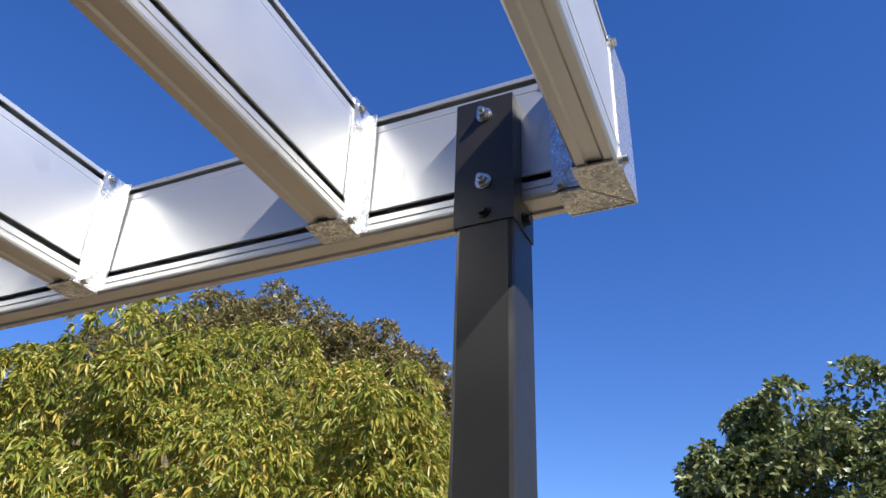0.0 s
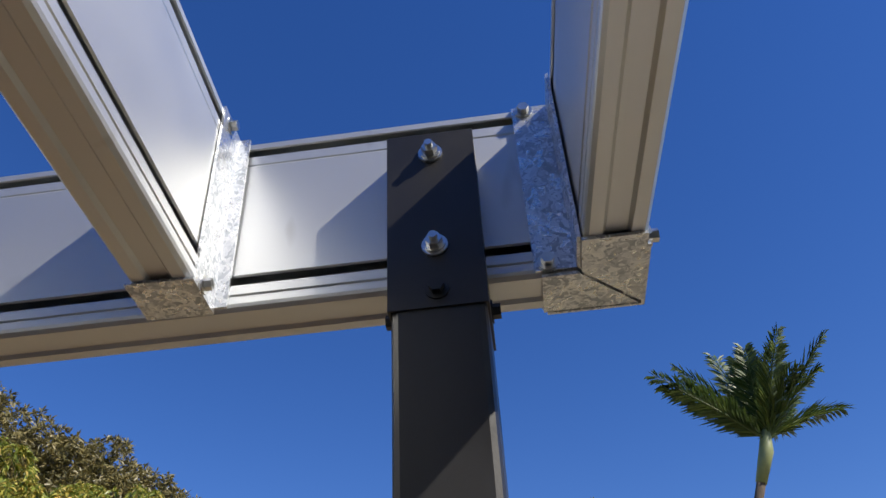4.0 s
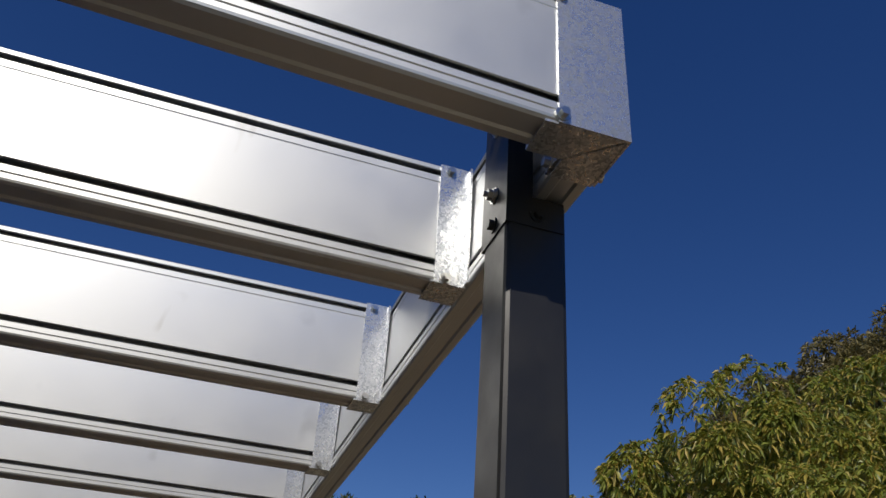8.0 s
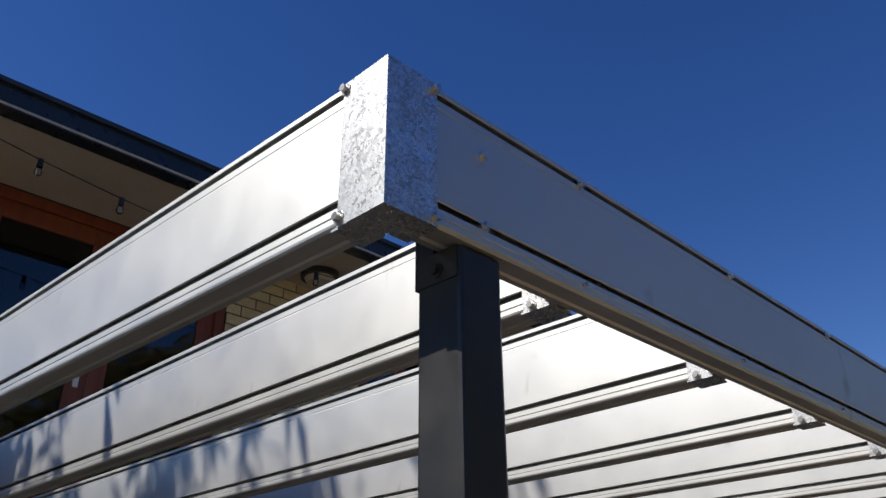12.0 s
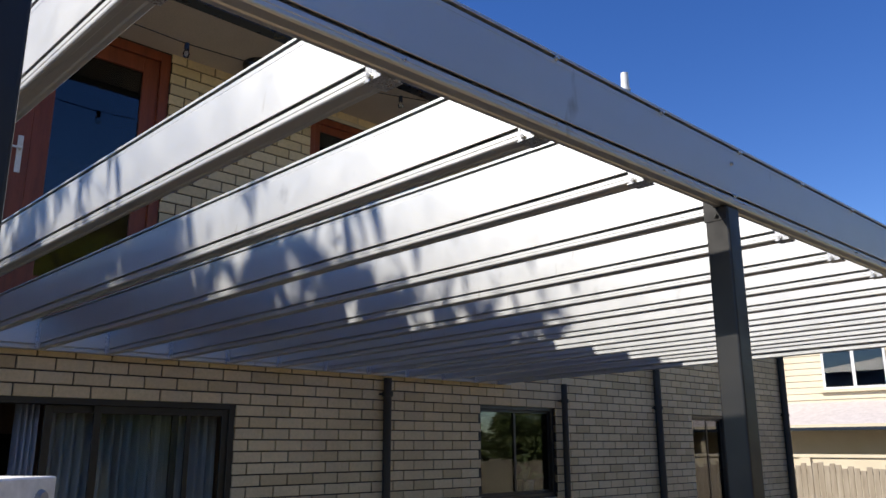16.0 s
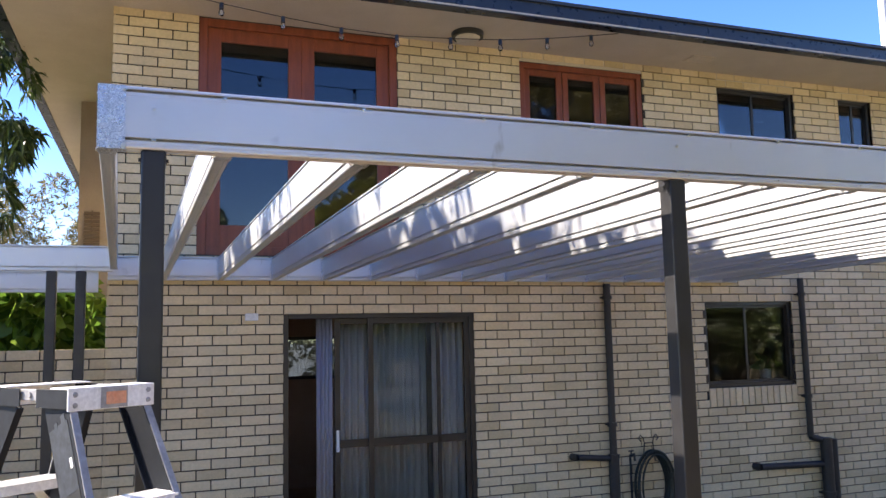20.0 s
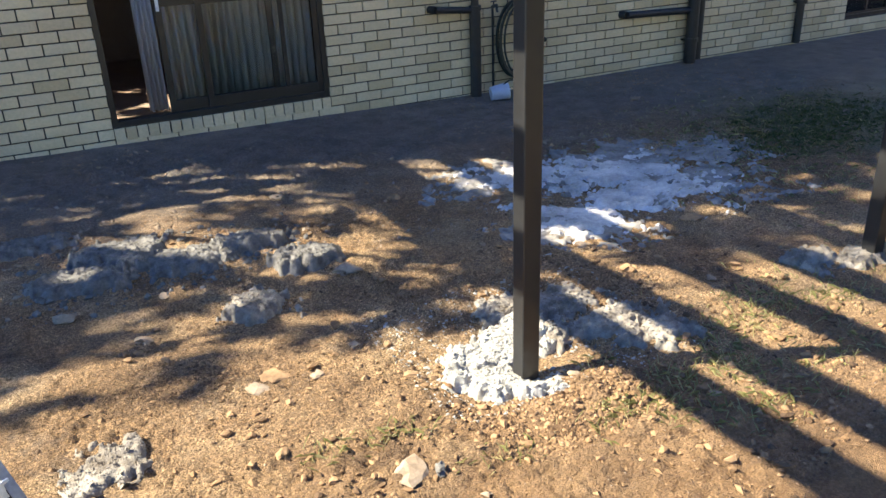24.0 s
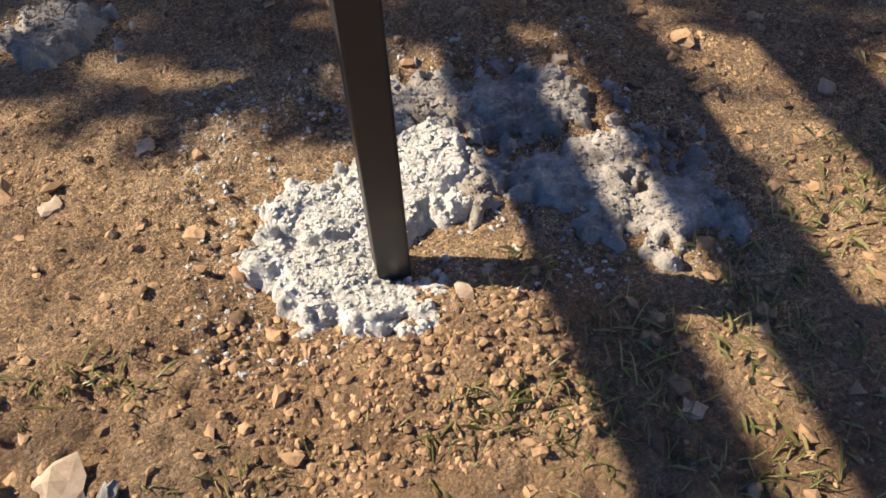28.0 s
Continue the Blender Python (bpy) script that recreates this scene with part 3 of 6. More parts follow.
for x0, s in ((0.0, 1), (PERG_X1, -1)):
    cb = thing("corner_bracket", "spangled galvanised corner bracket screwed over the beam ends", "bracket", (x0, FY0, BZ), "corner brackets")
    g = 0.003
    L = lambda a, b: (min(a, b), max(a, b))
    bd = Build()
    for lo, hi in (((-g, -g, -g), (0.078, 0.0, BD_)), ((-g, 0.0, -g), (0.0, 0.078, BD_)), ):
        xa, xb = L(s * lo[0], s * hi[0])
        bd.box((xa, lo[1], lo[2]), (xb, hi[1], hi[2]))
    part("outer_plate", bd, GALV, cb)
    for nm, ring, low in (("front_flap", ((0.0018, 0.0003), (0.081, 0.0003), (0.081, BW), (BW + 0.0015, BW)), -0.0006), ("side_flap", ((0, 0.004), (BW, BW + 0.004), (BW, 0.092), (0, 0.092)), 0.0004)):
        vs = [(s * x, y, z) for z in (-g - low, -low) for x, y in ring]
        part(nm, Build().add(vs, [(0, 1, 2, 3), (7, 6, 5, 4), (0, 4, 5, 1), (1, 5, 6, 2), (2, 6, 7, 3), (3, 7, 4, 0)]), GALV, cb)
    bd = Build()
    for lo, hi in (((BW, BW, 0.002), (0.086, BW + g, BD_ - 0.002)), ((BW, BW + g, 0.002), (BW + g, 0.09, BD_ - 0.002))):
        xa, xb = L(s * lo[0], s * hi[0])
        bd.box((xa, lo[1], lo[2]), (xb, hi[1], hi[2]))
    part("inner_plate", bd, GALV, cb)
    for z in (0.004, BD_ - 0.014):
        part("screw", screw(Build(), (-s * g, 0.074, z + 0.004), (-s, 0, 0), 0.0055), SCREW, cb)
        part("screw", screw(Build(), (s * 0.074, -g, z + 0.004), (0, -1, 0), 0.0055), SCREW, cb)
        part("screw", screw(Build(), (s * 0.075, BW + g, z + 0.006), (0, 1, 0), 0.0055), SCREW, cb)

# wall beam
wb = thing("wall_beam", "zinc steel beam bolted along the brick wall", "beam", (0, 0, WZ))
part("beam_body", Build().prism(PROFILE, pose(-0.20, -BW / 2 - 0.001, 0, 0, 0, -90), PERG_X1 + 0.20), ZINC, wb)
for k in range(13):
    x = 0.14 + k * 0.46
    part("bolt", screw(Build(), (x, -BW - 0.001, 0.02), (0, -1, 0), 0.006), SCREW, wb)
    part("bolt", screw(Build(), (x + 0.1, -BW - 0.001, 0.10), (0, -1, 0), 0.006), SCREW, wb)


def post_thing(x, at_y, base, top, group, bracket=True, w=0.0725):
    ob = thing("post", "charcoal powder-coated square steel post", "post", (x, at_y, base), group)
    h = top - base
    part("shaft", Build().box((-w / 2, -w / 2, -0.25), (w / 2, w / 2, h), 0.006), CHARCOAL, ob)
    if bracket:
        g, y = 0.0018, w / 2
        z0, z1 = h - 0.042, h + 0.145
        yb, ya, zm = -w / 2 + 0.004, FY1 - at_y + 0.001, h - 0.002
        # one folded sheet: a back plate with a stepped cheek on each side
        ring = [(ya, zm), (yb, zm), (yb, z0), (y + g, z0), (y + g, z1), (ya, z1)]
        inner = [(ya, zm), (yb, zm), (yb, z0), (y, z0), (y, z1), (ya, z1)]
        vs = [(s * (w / 2 + g), p, q) for s in (-1, 1) for p, q in ring] + [(s * w / 2, p, q) for s in (-1, 1) for p, q in inner]
        fs = [(0, 1, 2, 3, 4, 5), (6, 7, 8, 9, 10, 11), (12, 13, 14, 15, 16, 17), (18, 19, 20, 21, 22, 23), (3, 4, 10, 9), (15, 16, 22, 21), (3, 9, 21, 15), (4, 10, 22, 16)]
        for o, i in ((0, 12), (6, 18)):
            fs += [(o + a, o + b, i + b, i + a) for a, b in ((0, 1), (1, 2), (2, 3), (4, 5), (5, 0))]
        bd = Build().add(vs, fs)
        br = part("post_bracket", bd, CHARCOAL, ob, "charcoal saddle bracket")
        for z, m in ((h + 0.119, SCREW), (h + 0.016, SCREW), (h - 0.026, BLACK_SCREW)):
            b = Build()
            if m is SCREW:
                b.rod((0, y + g - 0.001, z), (0, y + g + 0.002, z), 0.0105, n=20)
                b.rod((0, y + g + 0.002, z), (0, y + g + 0.004, z), 0.0085, n=18)
                b.rod((0, y + g + 0.004, z), (0, y + g + 0.010, z), 0.0068, n=6)
                b.rod((0, y + g + 0.010, z), (0, y + g + 0.015, z), 0.0035, n=10)
            else:
                screw(b, (0, y + g, z), (0, 1, 0), 0.0062)
            part("bolt", b, m, br)
        for s in (-1, 1):
            part("bolt", screw(Build(), (s * (w / 2 + g), 0.0, h - 0.026), (s, 0, 0), 0.0062), BLACK_SCREW, br)
    return ob


for x in PX:
    post_thing(x, -4.4375, float(lay(x, -4.44)), BZ, "pergola posts")

# ---- doors and windows ----
def pane(name, x0, x1, z0, z1, y, parent, mat=None):
    ob = part(name, Build().box((x0, y, z0), (x1, y + 0.005, z1)), mat or GLASS, parent)
    ob.visible_shadow = False
    return ob


def frame_bars(x0, x1, z0, z1, y0, y1, w, bevel=0.003):
    """Left stile, right stile, bottom rail and top rail of a frame."""
    return [("stile", Build().box((x0, y0, z0), (x0 + w, y1, z1), bevel)), ("stile", Build().box((x1 - w, y0, z0), (x1, y1, z1), bevel)),
            ("rail", Build().box((x0 + w, y0, z0), (x1 - w, y1, z0 + w), bevel)), ("rail", Build().box((x0 + w, y0, z1 - w), (x1 - w, y1, z1), bevel))]


def slider(name, label, hole, splits, glass=None):
    """A dark aluminium sliding window, with one pane between each two splits."""
    x0, x1, z0, z1 = hole
    ob = thing(name, label, "window", (0, 0, 0), "", "structure")
    for n, b in frame_bars(x0, x1, z0, z1, 0.035, 0.105, 0.04):
        part("frame_" + n, b, DARK_ALU, ob)
    xs_ = [x0 + 0.04] + [x0 + (x1 - x0) * s for s in splits] + [x1 - 0.04]
    for k, (a, b) in enumerate(zip(xs_, xs_[1:])):
        y = 0.055 + 0.018 * (k % 2)
        sash = part("sash", Build().box((a - 0.012, y, z0 + 0.04), (a + 0.016, y + 0.02, z1 - 0.04)).box((b - 0.016, y, z0 + 0.04), (b + 0.012, y + 0.02, z1 - 0.04)).box((a, y, z0 + 0.04), (b, y + 0.02, z0 + 0.065)).box((a, y, z1 - 0.065), (b, y + 0.02, z1 - 0.04)), DARK_ALU, ob)
        pane("pane", a + 0.016, b - 0.016, z0 + 0.065, z1 - 0.065, y + 0.008, sash, glass)
    return ob


slider("window_1", "dark aluminium sliding window over a brick sill", WIN, [0.48], mat_glass("tinted_glass", (0.62, 0.65, 0.65), gloss_by=0.2))
slider("window_2", "dark aluminium window under the eave", DWIN, [0.48])
slider("window_3", "small dark aluminium window under the eave", DWIN2, [0.5])
slider("window_4", "dark aluminium window under the eave", DWIN3, [0.5])
slider("window_5", "tall dark glazed opening in the brick wall", SIDE_DOOR, [0.5])

# red timber doors and window upstairs
def timber_leaf(ob, x0, x1, z0, z1, y, w, handle=0):
    leaf = part("door_leaf", Build().box((x0, y, z0), (x0 + w, y + 0.04, z1), 0.003).box((x1 - w, y, z0), (x1, y + 0.04, z1), 0.003).box((x0 + w, y, z0), (x1 - w, y + 0.04, z0 + w * 1.6), 0.003).box((x0 + w, y, z1 - w), (x1 - w, y + 0.04, z1), 0.003), RED_TIMBER, ob)
    pane("pane", x0 + w, x1 - w, z0 + w * 1.6, z1 - w, y + 0.018, leaf)
    if handle:
        hx = x1 - w / 2 if handle > 0 else x0 + w / 2
        hd = Build().box((hx - 0.018, y - 0.008, z0 + 0.86), (hx + 0.018, y, z0 + 1.12), 0.003).rod((hx, y - 0.008, z0 + 1.02), (hx, y - 0.05, z0 + 1.02), 0.009).rod((hx, y - 0.05, z0 + 1.02), (hx - handle * 0.11, y - 0.05, z0 + 1.02), 0.008)
        part("handle", hd, WHITE, leaf, "white lever handle")


def timber_frame(ob, h, w=0.07):
    for n, b in frame_bars(h[0], h[1], h[2], h[3], 0.02, 0.11, w):
        part("frame_" + n, b, RED_TIMBER, ob)


ud = thing("door_1", "red-stained timber glazed double doors opening upstairs", "door", kind="structure")
timber_frame(ud, UDOOR, 0.075)
mid = (UDOOR[0] + UDOOR[1]) / 2
timber_leaf(ud, UDOOR[0] + 0.075, mid, UDOOR[2] + 0.075, UDOOR[3] - 0.075, 0.045, 0.12, 1)
timber_leaf(ud, mid, UDOOR[1] - 0.075, UDOOR[2] + 0.075, UDOOR[3] - 0.075, 0.045, 0.12)
uw = thing("window_6", "red-stained timber casement window with three lights", "window", kind="structure")
timber_frame(uw, UWIN, 0.06)
third = (UWIN[1] - UWIN[0] - 0.12) / 3
for k in range(3):
    a = UWIN[0] + 0.06 + third * k
    timber_leaf(uw, a + 0.004, a + third - 0.004, UWIN[2] + 0.06, UWIN[3] - 0.06, 0.045, 0.065)
for nm, h in (("trim_upper_window", UWIN), ("trim_upper_small", DWIN), ("trim_upper_end", DWIN2), ("trim_upper_far", DWIN3)):
    tagged(part(nm, Build().box((h[0], 0.004, h[3]), (h[1], 0.05, WALL_TOP - 0.002), 0.002), SOFFIT), "cream board above the window head", "trim", kind="structure")

# sliding glass door
sd = thing("door_2", "dark aluminium sliding glass door standing half open", "door", kind="structure")
x0, x1, z0, z1 = DOOR
for n, b in frame_bars(x0, x1, z0, z1, 0.01, 0.11, 0.045):
    part("frame_" + n, b, DARK_ALU, sd)


def leaf_panel(name, a, b, y, bars, mat):
    lo, hi = z0 + 0.045, z1 - 0.045
    bd = Build().box((a, y, lo), (a + 0.05, y + 0.022, hi), 0.002).box((b - 0.05, y, lo), (b, y + 0.022, hi), 0.002)
    bd.box((a + 0.05, y, lo), (b - 0.05, y + 0.022, lo + 0.09), 0.002).box((a + 0.05, y, hi - 0.05), (b - 0.05, y + 0.022, hi), 0.002)
    bd.box((a + 0.05, y, 0.86), (b - 0.05, y + 0.022, 0.93), 0.002)
    for x in bars:
        bd.box((x, y, lo + 0.09), (x + 0.035, y + 0.022, hi - 0.05), 0.002)
    ob = part(name, bd, DARK_ALU, sd)
    cells = [a + 0.05, *bars, b - 0.05]
    for k in range(len(cells) - 1):
        for zl, zh in ((lo + 0.09, 0.86), (0.93, hi - 0.05)):
            pane("pane", cells[k] + (0.035 if k else 0), cells[k + 1], zl, zh, y + 0.008, ob, mat)
    return ob


DOOR_GLASS = mat_glass("door_glass", (0.90, 0.93, 0.94), gloss_by=0.16)
pa = leaf_panel("sliding_panel", 1.70, 2.62, 0.07, [], DOOR_GLASS)
part("lock", Build().box((1.71, 0.05, 0.83), (1.735, 0.069, 1.02), 0.003), WHITE, pa, "pale latch")
leaf_panel("outer_panel", 2.00, 2.99, 0.03, [2.66], DOOR_GLASS)


def curtain(name, label, xa, xb, y, za, zb, folds, mat=NET):
    n = folds * 8
    xs_ = np.linspace(xa, xb, n + 1)
    ys_ = y + 0.028 * np.sin(np.linspace(0, folds * 2 * math.pi, n + 1)) + 0.006 * np.sin(np.linspace(0, folds * 5.3, n + 1))
    m = n + 1
    vs = [(x, q + o, z) for o in (0.0, 0.004) for z in (za, zb) for x, q in zip(xs_, ys_)]
    fs = [(k, k + 1, m + k + 1, m + k) for k in range(n)] + [(2 * m + k + 1, 2 * m + k, 3 * m + k, 3 * m + k + 1) for k in range(n)]
    fs += [(k + 1, k, 2 * m + k, 2 * m + k + 1) for k in range(n)] + [(m + k, m + k + 1, 3 * m + k + 1, 3 * m + k) for k in range(n)]
    bd = Build().add(vs, fs)
    return tagged(part(name, bd, mat, smooth=True), label, "curtain", group="door curtains")


curtain("curtain", "pale blue curtain gathered at the open door", 1.55, 1.70, 0.17, 0.05, 2.02, 4, CURTAIN)
curtain("curtain", "pale curtain drawn behind the glass door", 1.74, 2.20, 0.18, 0.05, 2.02, 7)
curtain("curtain", "grey-white curtain drawn behind the fixed glass", 2.20, 2.96, 0.19, 0.05, 2.02, 12)
curtain("curtain", "pale curtain hanging behind the outer glass", 2.24, 2.98, 0.18, 0.05, 2.02, 10)

hp = thing("window_7", "dim glass in the hatch of the inner wall", "window", kind="structure")
for n, b in frame_bars(1.5, 2.6, 1.33, 1.87, 3.20, 3.26, 0.04):
    part("frame_" + n, b, DARK_ALU, hp)
pane("pane", 1.54, 2.56, 1.37, 1.83, 3.22, hp)

# added, never in view: brings sun and sky light into the lower room
sw = thing("window_8", "unseen window added in the side wall to let daylight into the room", "window", kind="structure")
for n, b in (("stile", ((0.8, 0.86), (0.84, 2.06))), ("stile", ((2.68, 0.86), (2.72, 2.06))), ("rail", ((0.84, 0.86), (2.68, 0.9))), ("rail", ((0.84, 2.02), (2.68, 2.06)))):
    part("frame_" + n, Build().box((HX0 + 0.04, *b[0]), (HX0 + 0.10, *b[1]), 0.002), DARK_ALU, sw)
sp = part("pane", Build().box((HX0 + 0.065, 0.84, 0.9), (HX0 + 0.07, 2.68, 2.02)), CLEAR, sw)
sp.visible_shadow = False

# pot plant on the window sill inside
pp = thing("pot_plant", "small green plant in a white pot inside the window", "plant", (6.62, 0.20, 1.27))
part("pot", Build().rod((0, 0, 0), (0, 0, 0.13), 0.05, 0.065, 20), WHITE, pp)
FERN = mat_leaf("fern_green", (0.03, 0.09, 0.015), (0.07, 0.17, 0.03), (0.14, 0.25, 0.05))
bd = Build()
for k in range(26):
    a, tilt, ln = rng.uniform(0, 6.28), rng.uniform(0.4, 1.2), rng.uniform(0.16, 0.32)
    d = Vector((math.cos(a) * math.sin(tilt), math.sin(a) * math.sin(tilt) * 0.5, math.cos(tilt)))
    s = d.cross(Vector((0, 0, 1))).normalized() * 0.012
    p0, p1, p2 = Vector((0, 0, 0.12)), Vector((0, 0, 0.12)) + d * ln * 0.6, Vector((0, 0, 0.12)) + d * ln + Vector((0, 0, -0.08))
    bd.add([p0, p1 - s, p2, p1 + s], [(0, 1, 2), (0, 2, 3)])
part("leaves", bd, FERN, pp)
tagged(part("window_shelf", Build().box((5.6, 0.125, 1.23), (6.95, 0.36, 1.268), 0.004), ROOM), "dark shelf under the window", "shelf")

# ---- fixtures on the wall and eave ----
tagged(part("wall_box", Build().box((0.90, -0.028, 2.003), (1.012, -0.001, 2.066), 0.006), WHITE), "small white junction box on the bricks", "junction box")
sl = thing("soffit_light", "round dark-rimmed light under the eave", "light", (2.92, -0.30, 4.699))
part("rim", Build().rod((0, 0, 0), (0, 0, -0.045), 0.155, 0.15, 32), CHARCOAL, sl)
part("diffuser", Build().rod((0, 0, -0.046), (0, 0, -0.085), 0.12, 0.10, 32), SOFFIT, sl, "cream opal diffuser")
sv = thing("soffit_vent", "cream louvred vent set in the eave lining", "vent", (5.55, -0.34, 4.699))
part("vent_frame", Build().box((-0.15, -0.09, -0.012), (0.15, 0.09, 0), 0.003), SOFFIT, sv)
for k in range(5):
    part("slat", Build().box((-0.13, -0.075 + k * 0.033, -0.018), (0.13, -0.06 + k * 0.033, -0.012)), SOFFIT, sv)

fs = thing("string_lights", "string of clear bulbs on a black cable under the eave", "string lights")
knots = [(-0.3, -0.70, 4.69), (0.15, -0.72, 4.60), (0.627, -0.72, 4.53), (1.118, -0.72, 4.475), (1.605, -0.72, 4.435), (2.092, -0.72, 4.425), (2.587, -0.72, 4.455), (3.068, -0.72, 4.495), (3.544, -0.72, 4.56), (4.013, -0.72, 4.64), (4.315, -0.72, 4.695)]
part("cable", Build().pipe(knots, 0.004, 6), BLACK_SCREW, fs)
BULB = mat_glass("bulb_glass", (0.95, 0.95, 0.93))
for x, y, z in knots[2:-1]:
    so = part("socket", Build().rod((x, y, z + 0.004), (x, y, z - 0.045), 0.016, 0.018, 12), BLACK_SCREW, fs)
    part("bulb", Build().pipe([(x, y, z - 0.045), (x, y, z - 0.058), (x, y, z - 0.078), (x, y, z - 0.098), (x, y, z - 0.107)], [0.012, 0.018, 0.024, 0.018, 0.005], 14), BULB, so, smooth=True)

vm = thing("vent_mast", "white pipe mast rising above the gutter", "mast", (8.62, 0.0, 4.9))
part("pipe", Build().rod((0, 0, -0.2), (0.0, 0, 1.45), 0.052, n=18), WHITE, vm)
part("head", Build().rod((0, 0, 1.45), (0, 0, 1.78), 0.06, 0.05, n=18).rod((0, 0, 1.52), (0, 0, 1.55), 0.07, n=18), WHITE, vm)
part("hook", Build().pipe([(0.05, 0, 1.3), (0.12, 0, 1.28), (0.16, 0, 1.2)], 0.008, 6), CHARCOAL, vm)

# downpipes and waste pipes
def pipe_thing(label, runs, r, collars):
    ob = thing("drain_pipe", label, "pipe", group="wall pipes")
    for a, b, rr in runs:
        part("pipe_run", Build().rod(a, b, rr or r, n=16), PVC_BLACK, ob)
    for c, rr in collars:
        part("collar", Build().rod((c[0], c[1], c[2] - 0.02), (c[0], c[1], c[2] + 0.02), rr, n=16).box((c[0] - rr, c[1], c[2] - 0.008), (c[0] + rr, -0.001, c[2] + 0.008)), PVC_BLACK, ob)
    return ob


gz0 = -0.17
pipe_thing("black waste pipe running down the bricks with a side branch", [((4.465, -0.06, 2.33), (4.465, -0.06, 0.62), 0.036), ((4.465, -0.06, 0.62), (4.465, -0.06, gz0 - 0.05), 0.052), ((4.465, -0.06, 0.60), (4.06, -0.06, 0.635), 0.03), ((4.06, -0.06, 0.635), (4.03, 0.02, 0.637), 0.034)], 0.04, [((4.465, -0.06, 2.19), 0.05), ((4.465, -0.06, 0.93), 0.05), ((4.465, -0.06, 0.62), 0.058)])
pipe_thing("black downpipe stepping into a wide drain with a side branch", [((6.955, -0.06, 2.40), (6.955, -0.06, 0.66), 0.034), ((6.955, -0.06, 0.66), (7.12, -0.07, 0.61), 0.036), ((7.14, -0.08, 0.64), (7.14, -0.08, gz0 - 0.05), 0.062), ((7.25, -0.06, 0.62), (7.25, -0.06, gz0), 0.05), ((7.14, -0.07, 0.36), (6.25, -0.06, 0.385), 0.035), ((6.25, -0.06, 0.385), (6.22, 0.02, 0.387), 0.038)], 0.04, [((6.955, -0.06, 2.22), 0.045), ((6.955, -0.06, 1.1), 0.045), ((7.14, -0.08, 0.05), 0.075)])
pipe_thing("black downpipe at the far part of the wall", [((8.83, -0.06, 4.6), (8.83, -0.06, gz0), 0.045)], 0.04, [((8.83, -0.06, 0.3), 0.07), ((8.83, -0.06, 2.2), 0.055)])
pipe_thing("dark downpipe at the house corner", [((12.45, -0.06, 4.6), (12.45, -0.06, gz0), 0.05)], 0.04, [((12.45, -0.06, 2.2), 0.06)])

# garden hose on its hanger, tap
hg = thing("hose_hanger", "black wrought hanger with a coiled dark green hose", "hose", (4.90, -0.001, 0.62))
part("hanger", Build().pipe([(-0.09, -0.02, 0.12), (-0.12, -0.02, 0.15), (-0.09, -0.02, 0.18), (-0.06, -0.02, 0.15), (-0.05, -0.02, 0.10), (0.05, -0.02, 0.10), (0.06, -0.02, 0.15), (0.09, -0.02, 0.18), (0.12, -0.02, 0.15), (0.09, -0.02, 0.12)], 0.006, 8).pipe([(-0.05, -0.02, 0.10), (-0.07, -0.02, -0.08), (-0.07, -0.12, -0.08)], 0.006, 8).pipe([(0.05, -0.02, 0.10), (0.07, -0.02, -0.08), (0.07, -0.12, -0.08)], 0.006, 8), BLACK_SCREW, hg)
HOSE = mat_powder("dark_green_hose", (0.012, 0.02, 0.016), 0.4)
for k in range(9):
    pts = [(math.cos(a) * (0.175 + 0.014 * (k % 4)), -0.03 - 0.015 * k, -0.32 + math.sin(a) * (0.32 + 0.012 * (k % 4))) for a in np.linspace(0.3 * k, 0.3 * k + 6.28, 33)]
    part("hose_coil", Build().pipe(pts, 0.0105, 8), HOSE, hg)
part("hose_end", Build().pipe([(0.15, -0.06, -0.2), (0.23, -0.07, -0.28), (0.30, -0.06, -0.35)], 0.011, 8).rod((0.30, -0.06, -0.35), (0.35, -0.06, -0.37), 0.022, n=10), HOSE, hg)
tp = thing("garden_tap", "dark garden tap on a thin standing pipe", "tap", (4.66, -0.05, gz0))
part("riser", Build().rod((0, 0, -0.02), (0, 0, 0.78), 0.011, n=10), CHARCOAL, tp)
part("tap_body", Build().rod((0, 0.0, 0.78), (0, -0.07, 0.80), 0.016, n=10).rod((0, -0.07, 0.80), (0, -0.08, 0.74), 0.012, n=10).rod((-0.03, -0.02, 0.83), (0.03, -0.02, 0.83), 0.007, n=8).rod((0, -0.02, 0.79), (0, -0.02, 0.83), 0.007, n=8), CHARCOAL, tp)
BUCKET = mat_powder("pale_plastic", (0.42, 0.46, 0.55), 0.4)
bk = thing("bucket", "pale plastic bucket lying by the drain pipe", "bucket", (4.55, -0.30, float(lay(4.55, -0.30)) + 0.065))
part("tub", Build().rod((-0.07, 0, 0), (0.09, -0.05, 0.02), 0.062, 0.078, 18), BUCKET, bk)
part("hose_loop", Build().pipe([(0.1 + 0.07 * math.cos(a), -0.03 - 0.05 * math.sin(a), 0.05 + 0.07 * math.sin(a)) for a in np.linspace(0, 5.2, 18)], 0.007, 6), HOSE, bk)

